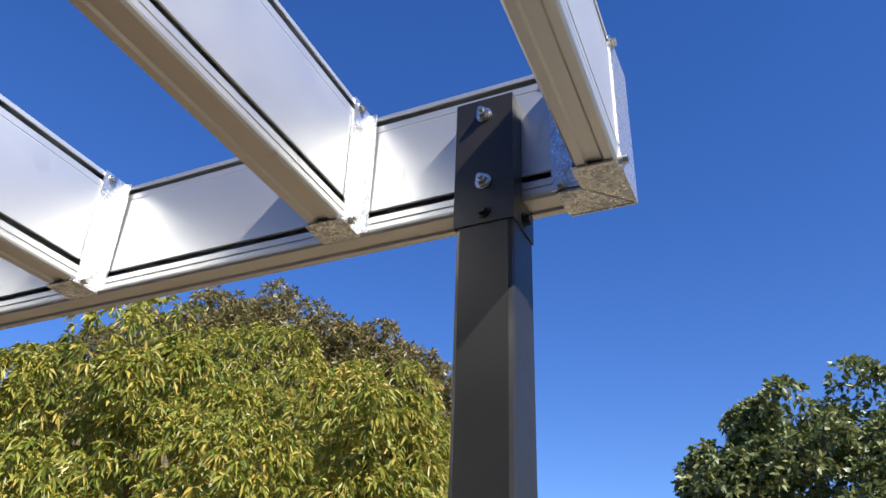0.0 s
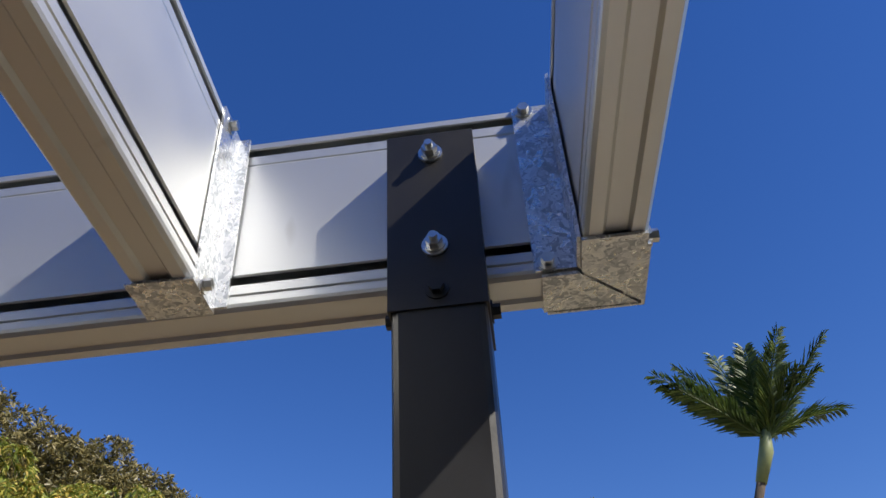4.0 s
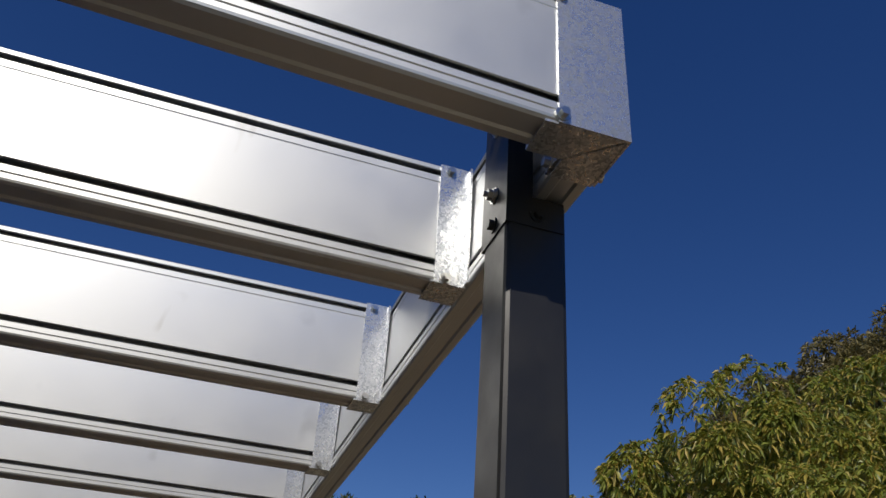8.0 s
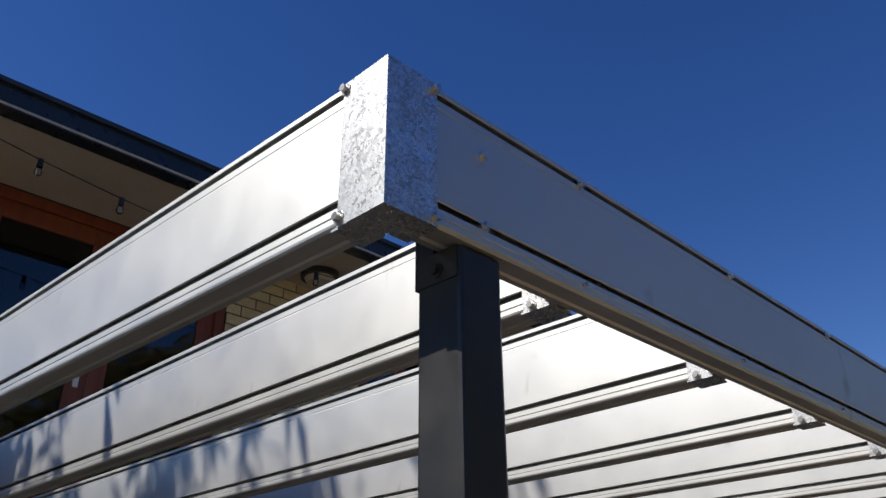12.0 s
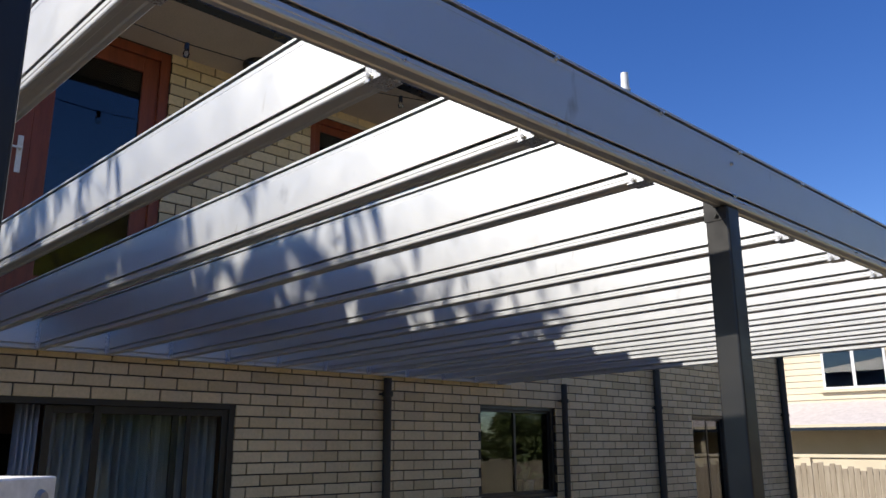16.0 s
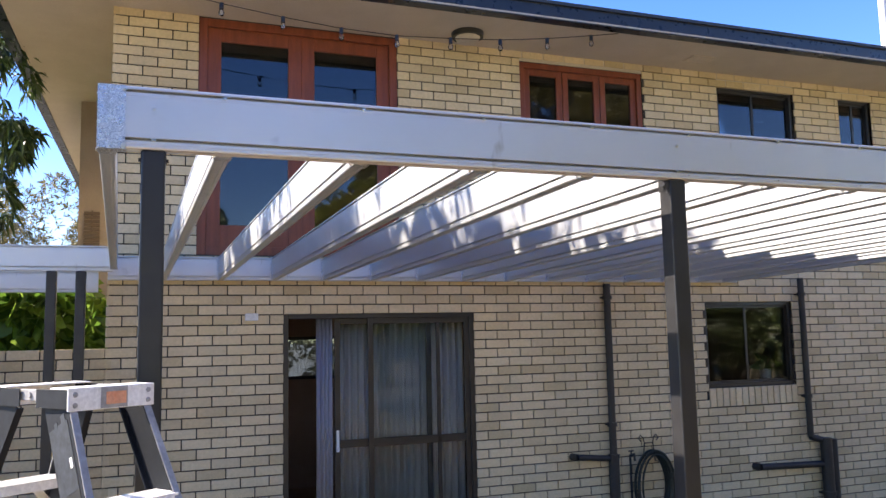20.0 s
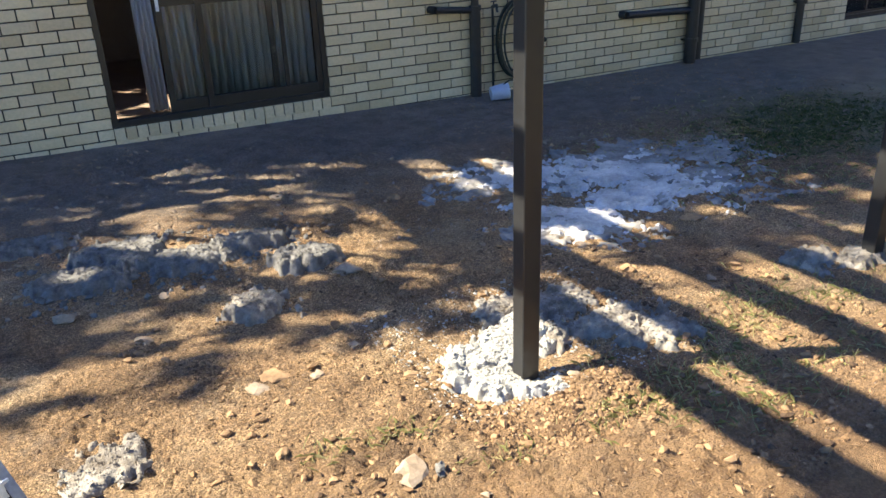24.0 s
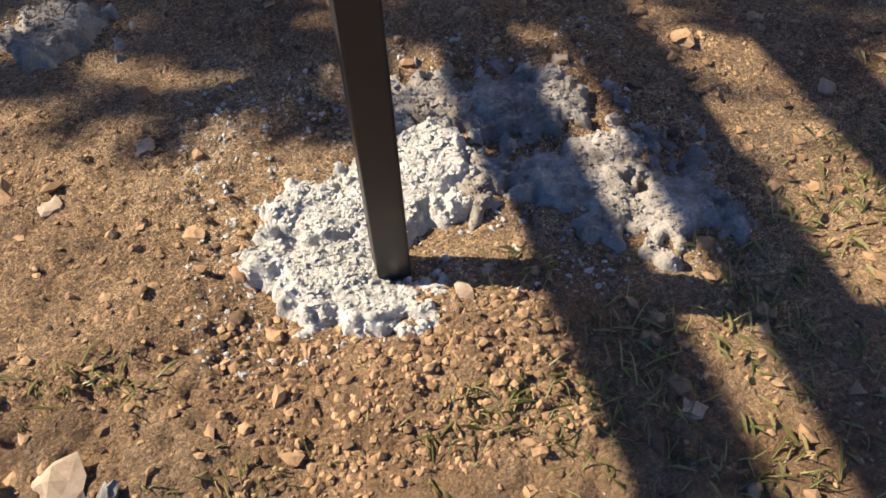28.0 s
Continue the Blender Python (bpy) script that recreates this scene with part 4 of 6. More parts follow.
# ---- side of the house and the second pergola ----
tagged(part("side_bay", Build().box((-0.70, 3.0, -0.3), (HX0 + 0.005, 6.2, 4.698)), mat_grainy("brown_bay_board", (0.30, 0.235, 0.18), (0.40, 0.32, 0.25), 2.0, 0.8, 0.08)), "brown boarded bay on the side of the house", "bay", kind="structure")
lv = thing("louvre_window", "brown louvre window in the side bay", "window", (-0.55, 2.99, 2.95), kind="structure")
LOUVRE = mat_grainy("brown_louvre", (0.10, 0.065, 0.04), (0.16, 0.11, 0.07), 6, 0.6, 0.05)
for k in range(9):
    part("slat", Build().box((-0.085, -0.012 - 0.0, 0.02 + k * 0.046), (0.085, 0.006, 0.055 + k * 0.046)), LOUVRE, lv)
part("frame_post", Build().box((-0.006, -0.02, 0), (0.006, 0.008, 0.44)), LOUVRE, lv)

sb = thing("side_beam", "zinc steel beam of the pergola beside the house", "beam", (0, -0.35, 2.393))
part("beam_body", Build().prism(PROFILE, pose(-5.2, 0, 0, 0, 0, -90), 5.05), ZINC, sb)
for x in (-0.40, -1.0, -1.6):
    part("bolt", screw(Build(), (x, -0.026, 0.11), (0, -1, 0), 0.006), SCREW, sb)
sb2 = thing("side_beam", "zinc steel beam behind the front one beside the house", "beam", (0, 1.2, 2.32))
part("beam_body", Build().prism(PROFILE, pose(-5.2, 0, 0, 0, 0, -90), 4.85), ZINC, sb2)
for k, x in enumerate((-0.375, -0.58, -0.985, -1.13, -3.2)):
    post_thing(x, -0.35, float(lay(x, -0.35)), 2.393, "side pergola posts", bracket=False)
post_thing(-3.2, 1.2, float(lay(-3.2, 1.2)), 2.32, "side pergola posts", bracket=False)

# ---- step ladder ----
LZ = float(lay(0.3, -4.95))
lad = thing("step_ladder", "black fibreglass double-sided step ladder with white treads and orange stickers", "ladder", pose(0.0596, -4.860, LZ, 0, 0, 35.7))
FIBRE = mat_powder("black_fibreglass", (0.010, 0.012, 0.016), 0.6)
FIBRE.node_tree.nodes["Principled BSDF"].inputs["Specular IOR Level"].default_value = 0.22
ALU = mat_grainy("worn_white_aluminium", (0.66, 0.65, 0.62), (0.88, 0.87, 0.84), 18, 0.5, 0.05)
STEEL = mat_grainy("dusty_grey_edge", (0.22, 0.22, 0.22), (0.38, 0.37, 0.36), 20, 0.5, 0.05)
TAPE = mat_grainy("scuffed_grey_tape", (0.006, 0.008, 0.011), (0.034, 0.040, 0.050), 34, 0.6, 0.08)
ORANGE = mat_grainy("orange_sticker", (0.62, 0.10, 0.02), (0.75, 0.17, 0.04), 30, 0.45, 0.0)
FADED = mat_grainy("faded_orange_sticker", (0.62, 0.24, 0.12), (0.72, 0.36, 0.22), 60, 0.5, 0.0)
TOP = 1.727 - LZ
# local x is the ladder's width, local -y the near climbing side; the far side mirrors it about the hinge line
HALF, SPREAD, LEAN, HINGE_Y, RAIL_W = 0.104, 0.064, 0.507, 0.150, 0.100
FLIP = Matrix.Translation((0, 2 * HINGE_Y, 0)) @ Matrix.Rotation(math.pi, 4, "Z")


def rail_foot(s, z):
    """Centre line of a rail at a height over the ladder's base."""
    k = TOP - z
    return Vector((s * (HALF + SPREAD * k), RAIL_W * 0.56 - LEAN * k, z))


for side, m_side in (("front", Matrix()), ("rear", FLIP)):
    near = side == "front"
    for s in (-1, 1):
        p0, p1 = rail_foot(s, 0.02), rail_foot(s, TOP - 0.034)
        d = (p1 - p0).normalized()
        yy = d.cross(Vector((1, 0, 0))).normalized()
        m = m_side @ Matrix.Translation(p0) @ Matrix((yy.cross(d).normalized(), yy, d)).transposed().to_4x4()
        ln, w = (p1 - p0).length, RAIL_W
        i0, i1 = sorted((-s * 0.017, s * 0.0025))
        rl = part(side + "_rail", Build().box((-0.003, -w / 2, 0), (0.003, w / 2, ln), 0, m).box((i0, -w / 2, 0), (i1, -w / 2 + 0.005, ln), 0.0015, m).box((i0, w / 2 - 0.005, 0), (i1, w / 2, ln), 0.0015, m), FIBRE, lad)
        part("foot", Build().box((-0.02, -w / 2 - 0.005, -0.02), (0.02, w / 2 + 0.005, 0.05), 0.004, m), BLACK_SCREW, rl, "black rubber foot")
        part("rail_edge", Build().box((i0, -w / 2 - 0.004, 0.06), (i1, -w / 2 - 0.0002, ln - 0.05), 0.001, m), STEEL, rl, "dusty grey rail edge")
        if near and s < 0:
            f = -0.0032
            part("tape", Build().box((f - 0.001, -w / 2 + 0.012, ln - 0.235), (f, w / 2 - 0.004, ln - 0.062), 0, m).box((f - 0.0012, -0.03, ln - 0.07), (f, -0.012, ln - 0.044), 0, m).box((f - 0.0012, 0.006, ln - 0.068), (f, 0.02, ln - 0.052), 0, m), TAPE, rl, "scuffed grey tape")
            part("chip", Build().box((f - 0.0018, -0.030, ln - 0.18), (f - 0.001, -0.020, ln - 0.155), 0, m), ALU, rl, "pale scratch")
            st = part("sticker", Build().box((f - 0.001, -w / 2 + 0.012, ln - 0.42), (f, w / 2 - 0.003, ln - 0.2355), 0, m), BLACK_SCREW, rl, "black sticker with an orange mark")
            mk = Build().box((f - 0.0018, -0.030, ln - 0.405), (f - 0.001, 0.022, ln - 0.315), 0, m).box((f - 0.0018, -0.02, ln - 0.315), (f - 0.001, 0.010, ln - 0.300), 0, m)
            for y, h, e in ((-0.016, 0.022, 0.004), (-0.004, 0.036, 0.003), (0.006, 0.016, 0.004)):
                mk.box((f - 0.0018, y - e, ln - 0.300), (f - 0.001, y + e, ln - 0.300 + h), 0, m)
            mk.box((f - 0.0018, 0.026, ln - 0.385), (f - 0.001, 0.031, ln - 0.30), 0, m)
            part("sticker_mark", mk, ORANGE, st, "orange printed mark")
            for k in range(4):
                part("print_bar", Build().box((f - 0.0024, -0.021, ln - 0.392 + k * 0.019), (f - 0.0018, 0.011, ln - 0.387 + k * 0.019), 0, m), BLACK_SCREW, st)
            st = part("sticker", Build().box((f - 0.001, -w / 2 + 0.014, ln - 0.52), (f, w / 2 - 0.006, ln - 0.4205), 0, m), ALU, rl, "grey-white sticker")
            part("sticker_mark", Build().box((f - 0.0018, -0.026, ln - 0.510), (f - 0.001, 0.024, ln - 0.435), 0, m), ORANGE, st, "orange square")
            part("print_bar", Build().box((f - 0.0024, -0.014, ln - 0.49), (f - 0.0018, 0.01, ln - 0.462), 0, m), ALU, st)
            part("tape", Build().box((f - 0.001, -w / 2 + 0.012, ln - 0.80), (f, w / 2 - 0.004, ln - 0.521), 0, m), TAPE, rl, "scuffed grey tape")
    hw = 0.119
    part("side_cover", Build().box((-hw + 0.001, -0.029, TOP - 0.05), (-hw + 0.004, 0.11, TOP - 0.005), 0, m_side).box((hw - 0.004, -0.029, TOP - 0.05), (hw - 0.001, 0.11, TOP - 0.005), 0, m_side), FIBRE, lad, "black side cover under the cap")
    cap = part("top_cap", Build().box((-hw, -0.036, TOP - 0.056), (hw, -0.030, TOP), 0.0015, m_side).box((-hw, -0.031, TOP - 0.004), (hw, 0.045, TOP), 0.001, m_side), ALU, lad, "scuffed white cap plate")
    plate = part("cap_plate", Build().box((-0.034, -0.0372, TOP - 0.054), (0.040, -0.036, TOP - 0.002), 0, m_side), STEEL, cap, "grey patch")
    part("cap_sticker", Build().box((-0.020, -0.0384, TOP - 0.045), (0.036, -0.0372, TOP - 0.014), 0.0004, m_side), FADED, plate, "faded orange sticker")
    for s in (-1, 1):
        for z in (TOP - 0.016, TOP - 0.042):
            part("rivet", Build().rod(m_side @ Vector((s * (hw - 0.018), -0.035, z)), m_side @ Vector((s * (hw - 0.018), -0.0395, z)), 0.0075, 0.005, 12), STEEL, cap)
    for k in range(6):
        z = TOP - 0.2706 - 0.2628 * k
        if z < 0.14:
            break
        c = rail_foot(1, z)
        x, f, r = c.x - 0.004, c.y - RAIL_W * 0.56 - 0.008, c.y + RAIL_W * 0.3
        tread = part("tread", Build().box((-x, f, z - 0.036), (x, f + 0.003, z - 0.001), 0, m_side).box((-x, f, z - 0.004), (x, r, z), 0.001, m_side).box((-x, r - 0.003, z - 0.028), (x, r, z - 0.002), 0, m_side), ALU, lad, "worn white aluminium tread")
        for y in np.linspace(f + 0.012, r - 0.012, 5):
            part("grip_ridge", Build().box((-x + 0.004, y - 0.002, z - 0.001), (x - 0.004, y + 0.002, z + 0.0018), 0, m_side), ALU, tread)
        for s in (-1, 1):
            part("rivet", Build().rod(m_side @ Vector((s * x * 0.55, f + 0.001, z - 0.015)), m_side @ Vector((s * x * 0.55, f - 0.003, z - 0.015)), 0.006, 0.004, 10), STEEL, tread)
            part("tread_brace", Build().box((-0.011, -0.0015, 0), (0.011, 0.0015, 0.105), 0, m_side @ Matrix.Translation((s * (x + 0.003), f + 0.012, z - 0.098)) @ Matrix.Rotation(-s * radians(41), 4, "Y")), ALU, tread)
for s in (-1, 1):
    hx = s * (HALF + 0.004)
    part("hinge", Build().box((min(hx, hx + s * 0.003), HINGE_Y - 0.06, TOP - 0.034), (max(hx, hx + s * 0.003), HINGE_Y + 0.06, TOP - 0.006), 0.001).rod((hx - s * 0.004, HINGE_Y, TOP - 0.02), (hx + s * 0.008, HINGE_Y, TOP - 0.02), 0.008, n=10), STEEL, lad, "grey steel hinge")
    a, b = rail_foot(s, TOP - 0.62), FLIP @ rail_foot(-s, TOP - 0.62)
    part("spreader", Build().rod(a - Vector((s * 0.01, 0, 0)), b - Vector((s * 0.01, 0, 0)), 0.006, n=8), STEEL, lad)

# ---- trees and shrubs ----
BARK = mat_grainy("grey_brown_bark", (0.07, 0.05, 0.035), (0.17, 0.13, 0.095), 7, 0.9, 0.6, 60, 0.01, (1, 1, 0.3))
MANGO = mat_leaf("mango_leaf", (0.08, 0.125, 0.02), (0.29, 0.32, 0.05), (0.58, 0.40, 0.10), 0.3)
DARK_LEAF = mat_leaf("dark_green_leaf", (0.02, 0.04, 0.010), (0.05, 0.085, 0.02), (0.11, 0.15, 0.04), 0.25)
OLIVE = mat_leaf("olive_leaf", (0.07, 0.065, 0.022), (0.17, 0.145, 0.05), (0.28, 0.22, 0.085), 0.2)
GARDEN = mat_leaf("garden_tree_leaf", (0.045, 0.07, 0.02), (0.15, 0.19, 0.065), (0.33, 0.32, 0.14), 0.25)
BRIGHT = mat_leaf("bright_broad_leaf", (0.04, 0.09, 0.012), (0.12, 0.22, 0.03), (0.28, 0.40, 0.06), 0.5)
PALM_LEAF = mat_leaf("palm_frond", (0.03, 0.055, 0.012), (0.06, 0.10, 0.022), (0.13, 0.17, 0.035), 0.25)


def unit(v):
    return v / np.maximum(np.linalg.norm(v, axis=-1, keepdims=True), 1e-9)


def rosettes(g, at, axis, n, length, width, droop, spread=1.0):
    """Leaves in whorls: n leaves round each point, along its axis, hanging by droop. Returns vertices and quads."""
    m = len(at)
    a = unit(axis)
    p = np.repeat(at, n, 0)
    a = np.repeat(a, n, 0)
    d = unit(a * 0.55 + spread * unit(g.normal(size=(m * n, 3))))
    ln = length * g.uniform(0.65, 1.25, (m * n, 1))
    side = unit(np.cross(d, unit(g.normal(size=(m * n, 3))))) * width * g.uniform(0.7, 1.2, (m * n, 1)) / 2
    down = np.array([0, 0, -1.0])
    mid = p + d * ln * 0.5 + down * ln * droop * 0.18
    tip = p + d * ln * 0.9 + down * ln * droop * 0.62
    v = np.stack([p, mid - side, tip, mid + side], 1).reshape(-1, 3)
    return v, np.arange(m * n * 4).reshape(-1, 4)


def billows(g, middle, radii, count, r, each, lowest=-0.35):
    """Points and outward directions over a crown made of many smaller billows."""
    d = unit(g.normal(size=(count * 3, 3)))
    d = d[d[:, 2] > lowest][:count]
    c = np.array(middle) + d * np.array(radii) * g.uniform(0.72, 1.0, (len(d), 1))
    rr = r * g.uniform(0.6, 1.35, (len(c), 1))
    o = unit(g.normal(size=(len(c), each, 3)) + 0.9 * unit(d * [1, 1, 1.2])[:, None])
    pts = c[:, None] + o * rr[:, None] * g.uniform(0.8, 1.05, (len(c), each, 1))
    return pts.reshape(-1, 3), o.reshape(-1, 3), c


def tree(name, label, base, crown_parts, leaf, mat, height, r0=0.16, seed=1, limbs=9, kind=""):
    """A tapered trunk with limbs reaching into a crown of many leaves."""
    g = np.random.default_rng(seed)
    base = Vector((base[0], base[1], base[2]))
    ob = thing(name, label, "tree", base)
    vs, qs, ends, n = [], [], [], 0
    for middle, radii, count, r, each, *own in crown_parts:
        lf = own[0] if own else leaf
        at, out, c = billows(g, middle, radii, count, r, each)
        ends += list(c)
        v, q = rosettes(g, at, out, lf["n"], lf["length"], lf["width"], lf["droop"], lf.get("spread", 1.0))
        vs.append(v)
        qs.append(q + n)
        n += len(v)
    v = np.concatenate(vs) - np.array(base)
    me = raw_mesh("crown", v, np.concatenate(qs))
    crown = part("crown", me, mat, ob)
    crown["kind"] = "stuff"
    top = Vector((0, 0, height))
    trunk = Build().pipe([(0, 0, -0.3), (0.03, 0.02, height * 0.3), (-0.04, 0.03, height * 0.6), top], [r0 * 1.25, r0, r0 * 0.8, r0 * 0.5], 12)
    part("trunk", trunk, BARK, ob, smooth=True)
    for k in range(min(limbs, len(ends))):
        e = Vector(ends[int(k * len(ends) / limbs)]) - base
        s = Vector((0, 0, height * g.uniform(0.45, 0.95)))
        bend = (s + e) / 2 + Vector((0, 0, 0.25 * g.uniform(-1, 1.5)))
        part("limb", Build().pipe([s, bend, e], [r0 * 0.45, r0 * 0.28, r0 * 0.08], 8), BARK, ob, smooth=True)
    return ob


def polar(az, dist, z, eye=(-0.15, -3.85)):
    return (eye[0] + dist * math.cos(radians(az)), eye[1] + dist * math.sin(radians(az)), z)


# mango tree and the wooded slope behind it
mx, my, _ = polar(-47.5, 10.6, 0)
tree("mango_tree", "large dense mango tree with yellow-green drooping leaves", (mx, my, -0.2), [((mx, my, 2.95), (4.02, 4.02, 3.2), 240, 0.39, 60), ((mx, my, 2.9), (3.4, 3.4, 2.65), 90, 0.6, 34)], dict(n=14, length=0.12, width=0.030, droop=0.95, spread=0.75), MANGO, 3.6, 0.3, 11, 12)
for az, dist, z, rx, rz, seed in ((-43, 24, 7.2, 3.6, 4.2, 21), (-50, 24, 8.9, 3.6, 4.2, 22), (-57, 23.5, 8.1, 3.2, 3.9, 23), (-62.5, 24, 7.4, 2.6, 3.6, 24)):
    x, y, _ = polar(az, dist, 0)
    tree("hill_tree", "brownish olive tree behind the mango", (x, y, -0.2), [((x, y, z), (rx, rx, rz), 190, 0.75, 46)], dict(n=9, length=0.24, width=0.055, droop=0.3), OLIVE, z, 0.25, seed, 10)
x, y, _ = polar(-90.5, 15, 0)
tree("garden_tree", "dark green garden tree with mixed leaf clumps", (x, y, -0.2), [((x, y, 4.0), (2.5, 2.5, 3.35), 150, 0.42, 44), ((x, y, 3.8), (2.0, 2.0, 2.7), 50, 0.6, 40)], dict(n=8, length=0.17, width=0.075, droop=0.35), GARDEN, 4.2, 0.2, 31, 10)
for az, dist, top, seed in ((-10.5, 27, 9.0, 41), (-15.5, 27, 8.8, 42), (-103.5, 17.5, 7.3, 43)):
    x, y, _ = polar(az, dist, 0)
    tree("far_tree", "dark tree showing above the beams in the distance", (x, y, -0.2), [((x, y, top - 2.4), (1.5, 1.5, 2.4), 60, 0.55, 30)], dict(n=8, length=0.26, width=0.06, droop=0.2), DARK_LEAF, top - 2, 0.18, seed, 7)

# shade tree beside the house
FEATHERY = dict(n=9, length=0.17, width=0.035, droop=1.0)
TWIGS = dict(n=2, length=0.19, width=0.055, droop=1.3)
# the big clump at x -6.6 is added out of view to block sky light
tree("shade_tree", "leafy tree beside the house casting dappled shade", (-4.8, 1.9, -0.2),
     [((-4.88, 1.05, 6.5), (2.1, 1.2, 0.8), 40, 0.28, 7), ((-2.05, -0.08, 6.5), (1.8, 0.5, 0.45), 30, 0.28, 7), ((-5.35, -0.22, 6.4), (0.75, 0.42, 0.4), 8, 0.30, 4),
      ((-1.5, -1.90, 4.3), (0.42, 0.34, 0.25), 11, 0.26, 5, TWIGS), ((-1.58, -1.42, 5.4), (0.5, 0.34, 0.25), 13, 0.28, 5, TWIGS), ((-1.75, -0.98, 6.4), (0.6, 0.40, 0.25), 16, 0.28, 5, TWIGS),
      ((-2.64, -1.42, 4.5), (0.30, 0.10, 0.2), 4, 0.17, 2), ((-2.35, -1.12, 4.5), (0.42, 0.14, 0.22), 5, 0.18, 2), ((-3.3, -0.95, 4.5), (0.45, 0.24, 0.25), 3, 0.20, 2), ((-2.85, -0.52, 4.6), (0.6, 0.25, 0.25), 5, 0.20, 2), ((-3.8, -0.15, 4.5), (0.7, 0.35, 0.3), 4, 0.22, 2),
      ((-6.6, 0.8, 4.6), (1.9, 2.3, 1.9), 60, 0.5, 9), ((-1.62, 1.7, 4.6), (0.50, 0.5, 0.40), 16, 0.20, 12, FEATHERY), ((-1.55, 1.7, 3.85), (0.46, 0.5, 0.22), 13, 0.18, 12, FEATHERY), ((-1.75, 1.6, 3.3), (0.5, 0.5, 0.22), 13, 0.18, 12, FEATHERY)],
     dict(n=6, length=0.29, width=0.11, droop=0.5), DARK_LEAF, 5.6, 0.17, 51, 14)

# broad-leaved shrubs behind the brick fence
for k, (x, y, z, r, mat, sd_) in enumerate(((-1.2, 2.6, 1.7, 0.75, BRIGHT, 61), (-2.6, 3.2, 1.9, 0.9, DARK_LEAF, 62), (-0.9, 7.8, 1.9, 0.8, DARK_LEAF, 63), (-3.8, 2.4, 2.0, 0.9, BRIGHT, 64), (-2.0, 5.5, 2.1, 0.9, BRIGHT, 65))):
    tree("shrub", "broad-leaved shrub growing behind the brick fence", (x, y, -0.2), [((x, y, z), (r, r, 0.85), 34, 0.28, 14)], dict(n=5, length=0.26, width=0.16, droop=0.5), mat, 1.4, 0.05, sd_, 6)
# the last one is added behind the rear window to darken the view through it
for k, (x, y, z, sd_) in enumerate(((-2.6, 16, 3.8, 71), (-6.0, 18, 4.6, 72), (-1.2, 20, 4.0, 73), (2.8, 12.0, 0.9, 74))):
    tree("wattle_tree", "thin feathery tree far behind the house", (x, y, -0.2), [((x, y, z), (1.5, 1.5, 2.3), 46, 0.5, 26)], dict(n=7, length=0.22, width=0.035, droop=0.2), OLIVE, z, 0.1, sd_, 9)

# low garden trees along the far boundary of the yard
for k, az in enumerate((-165, -148, -128, -66, -54, -42, -31, -20)):
    x, y, _ = polar(az + 3 * math.sin(k * 2.1), 21 + 2 * math.cos(k * 1.7), 0)
    tree("boundary_tree", "dark leafy tree on the far side of the yard", (x, y, -0.2), [((x, y, 1.7), (2.7, 2.7, 1.4), 60, 0.6, 22)], dict(n=7, length=0.36, width=0.12, droop=0.3), GARDEN, 1.8, 0.15, 80 + k, 6)

# palm
px_, py_ = -4.30, -19.29
pm = thing("palm_tree", "tall palm with a shuttlecock of green fronds", "palm", (px_, py_, -0.2))
H_ = 8.85
part("trunk", Build().pipe([(2.6, -0.8, -0.3), (1.25, -0.4, H_ * 0.5), (0.15, -0.05, H_ - 1.2), (-0.36, 0.11, H_)], [0.15, 0.12, 0.085, 0.09], 14), BARK, pm, smooth=True)
CROWNSHAFT = mat_powder("pale_green_crownshaft", (0.22, 0.24, 0.10), 0.45)
part("crownshaft", Build().pipe([(-0.06, 0.02, H_ - 0.7), (-0.32, 0.10, H_ - 0.1), (-0.42, 0.13, H_ + 0.3)], [0.105, 0.14, 0.09], 14), CROWNSHAFT, pm, smooth=True)
g = np.random.default_rng(5)
for k in range(22):
    a = k * 2.399 + g.uniform(-0.2, 0.2)
    rise, ln, sag = (0.62, 0.9, 1.15, 1.4)[k % 4] + g.uniform(-0.12, 0.16), g.uniform(2.0, 2.75), g.uniform(0.05, 0.42)
    spine = []
    for t in np.linspace(0, 1, 15):
        spine.append(Vector((-0.4 + math.cos(a) * math.cos(rise) * ln * t, 0.12 + math.sin(a) * math.cos(rise) * ln * t, H_ + 0.1 + math.sin(rise) * ln * t - sag * ln * t * t * 0.8)))
    bd = Build()
    for j in range(2, 15):
        p = spine[j]
        d = (spine[j] - spine[j - 1]).normalized()
        s = d.cross(Vector((0, 0, 1))).normalized()
        up = s.cross(d)
        t = j / 14
        L_ = 0.62 * (1 - 0.75 * abs(t - 0.45) ** 1.3 * 1.6)
        for q in (-1, 1):
            for o in (0.0, 0.25, 0.5, 0.75):
                b0 = p - d * (spine[j] - spine[j - 1]).length * o
                way = (s * q * 0.7 + d * 0.7 + up * g.uniform(-0.25, 0.4)).normalized()
                e = b0 + way * L_ * g.uniform(0.85, 1.1) + Vector((0, 0, -0.10))
                wv = d * 0.040
                bd.add([b0 - wv, (b0 + e) / 2 - wv + up * 0.02, e, (b0 + e) / 2 + wv + up * 0.02], [(0, 1, 2, 3)])
    bd.pipe(spine, list(np.linspace(0.03, 0.006, 15)), 6)
    me = bpy.data.meshes.new("frond")
    me.from_pydata([tuple(v) for v in bd.v], [], bd.f)
    part("frond", me, PALM_LEAF, pm)

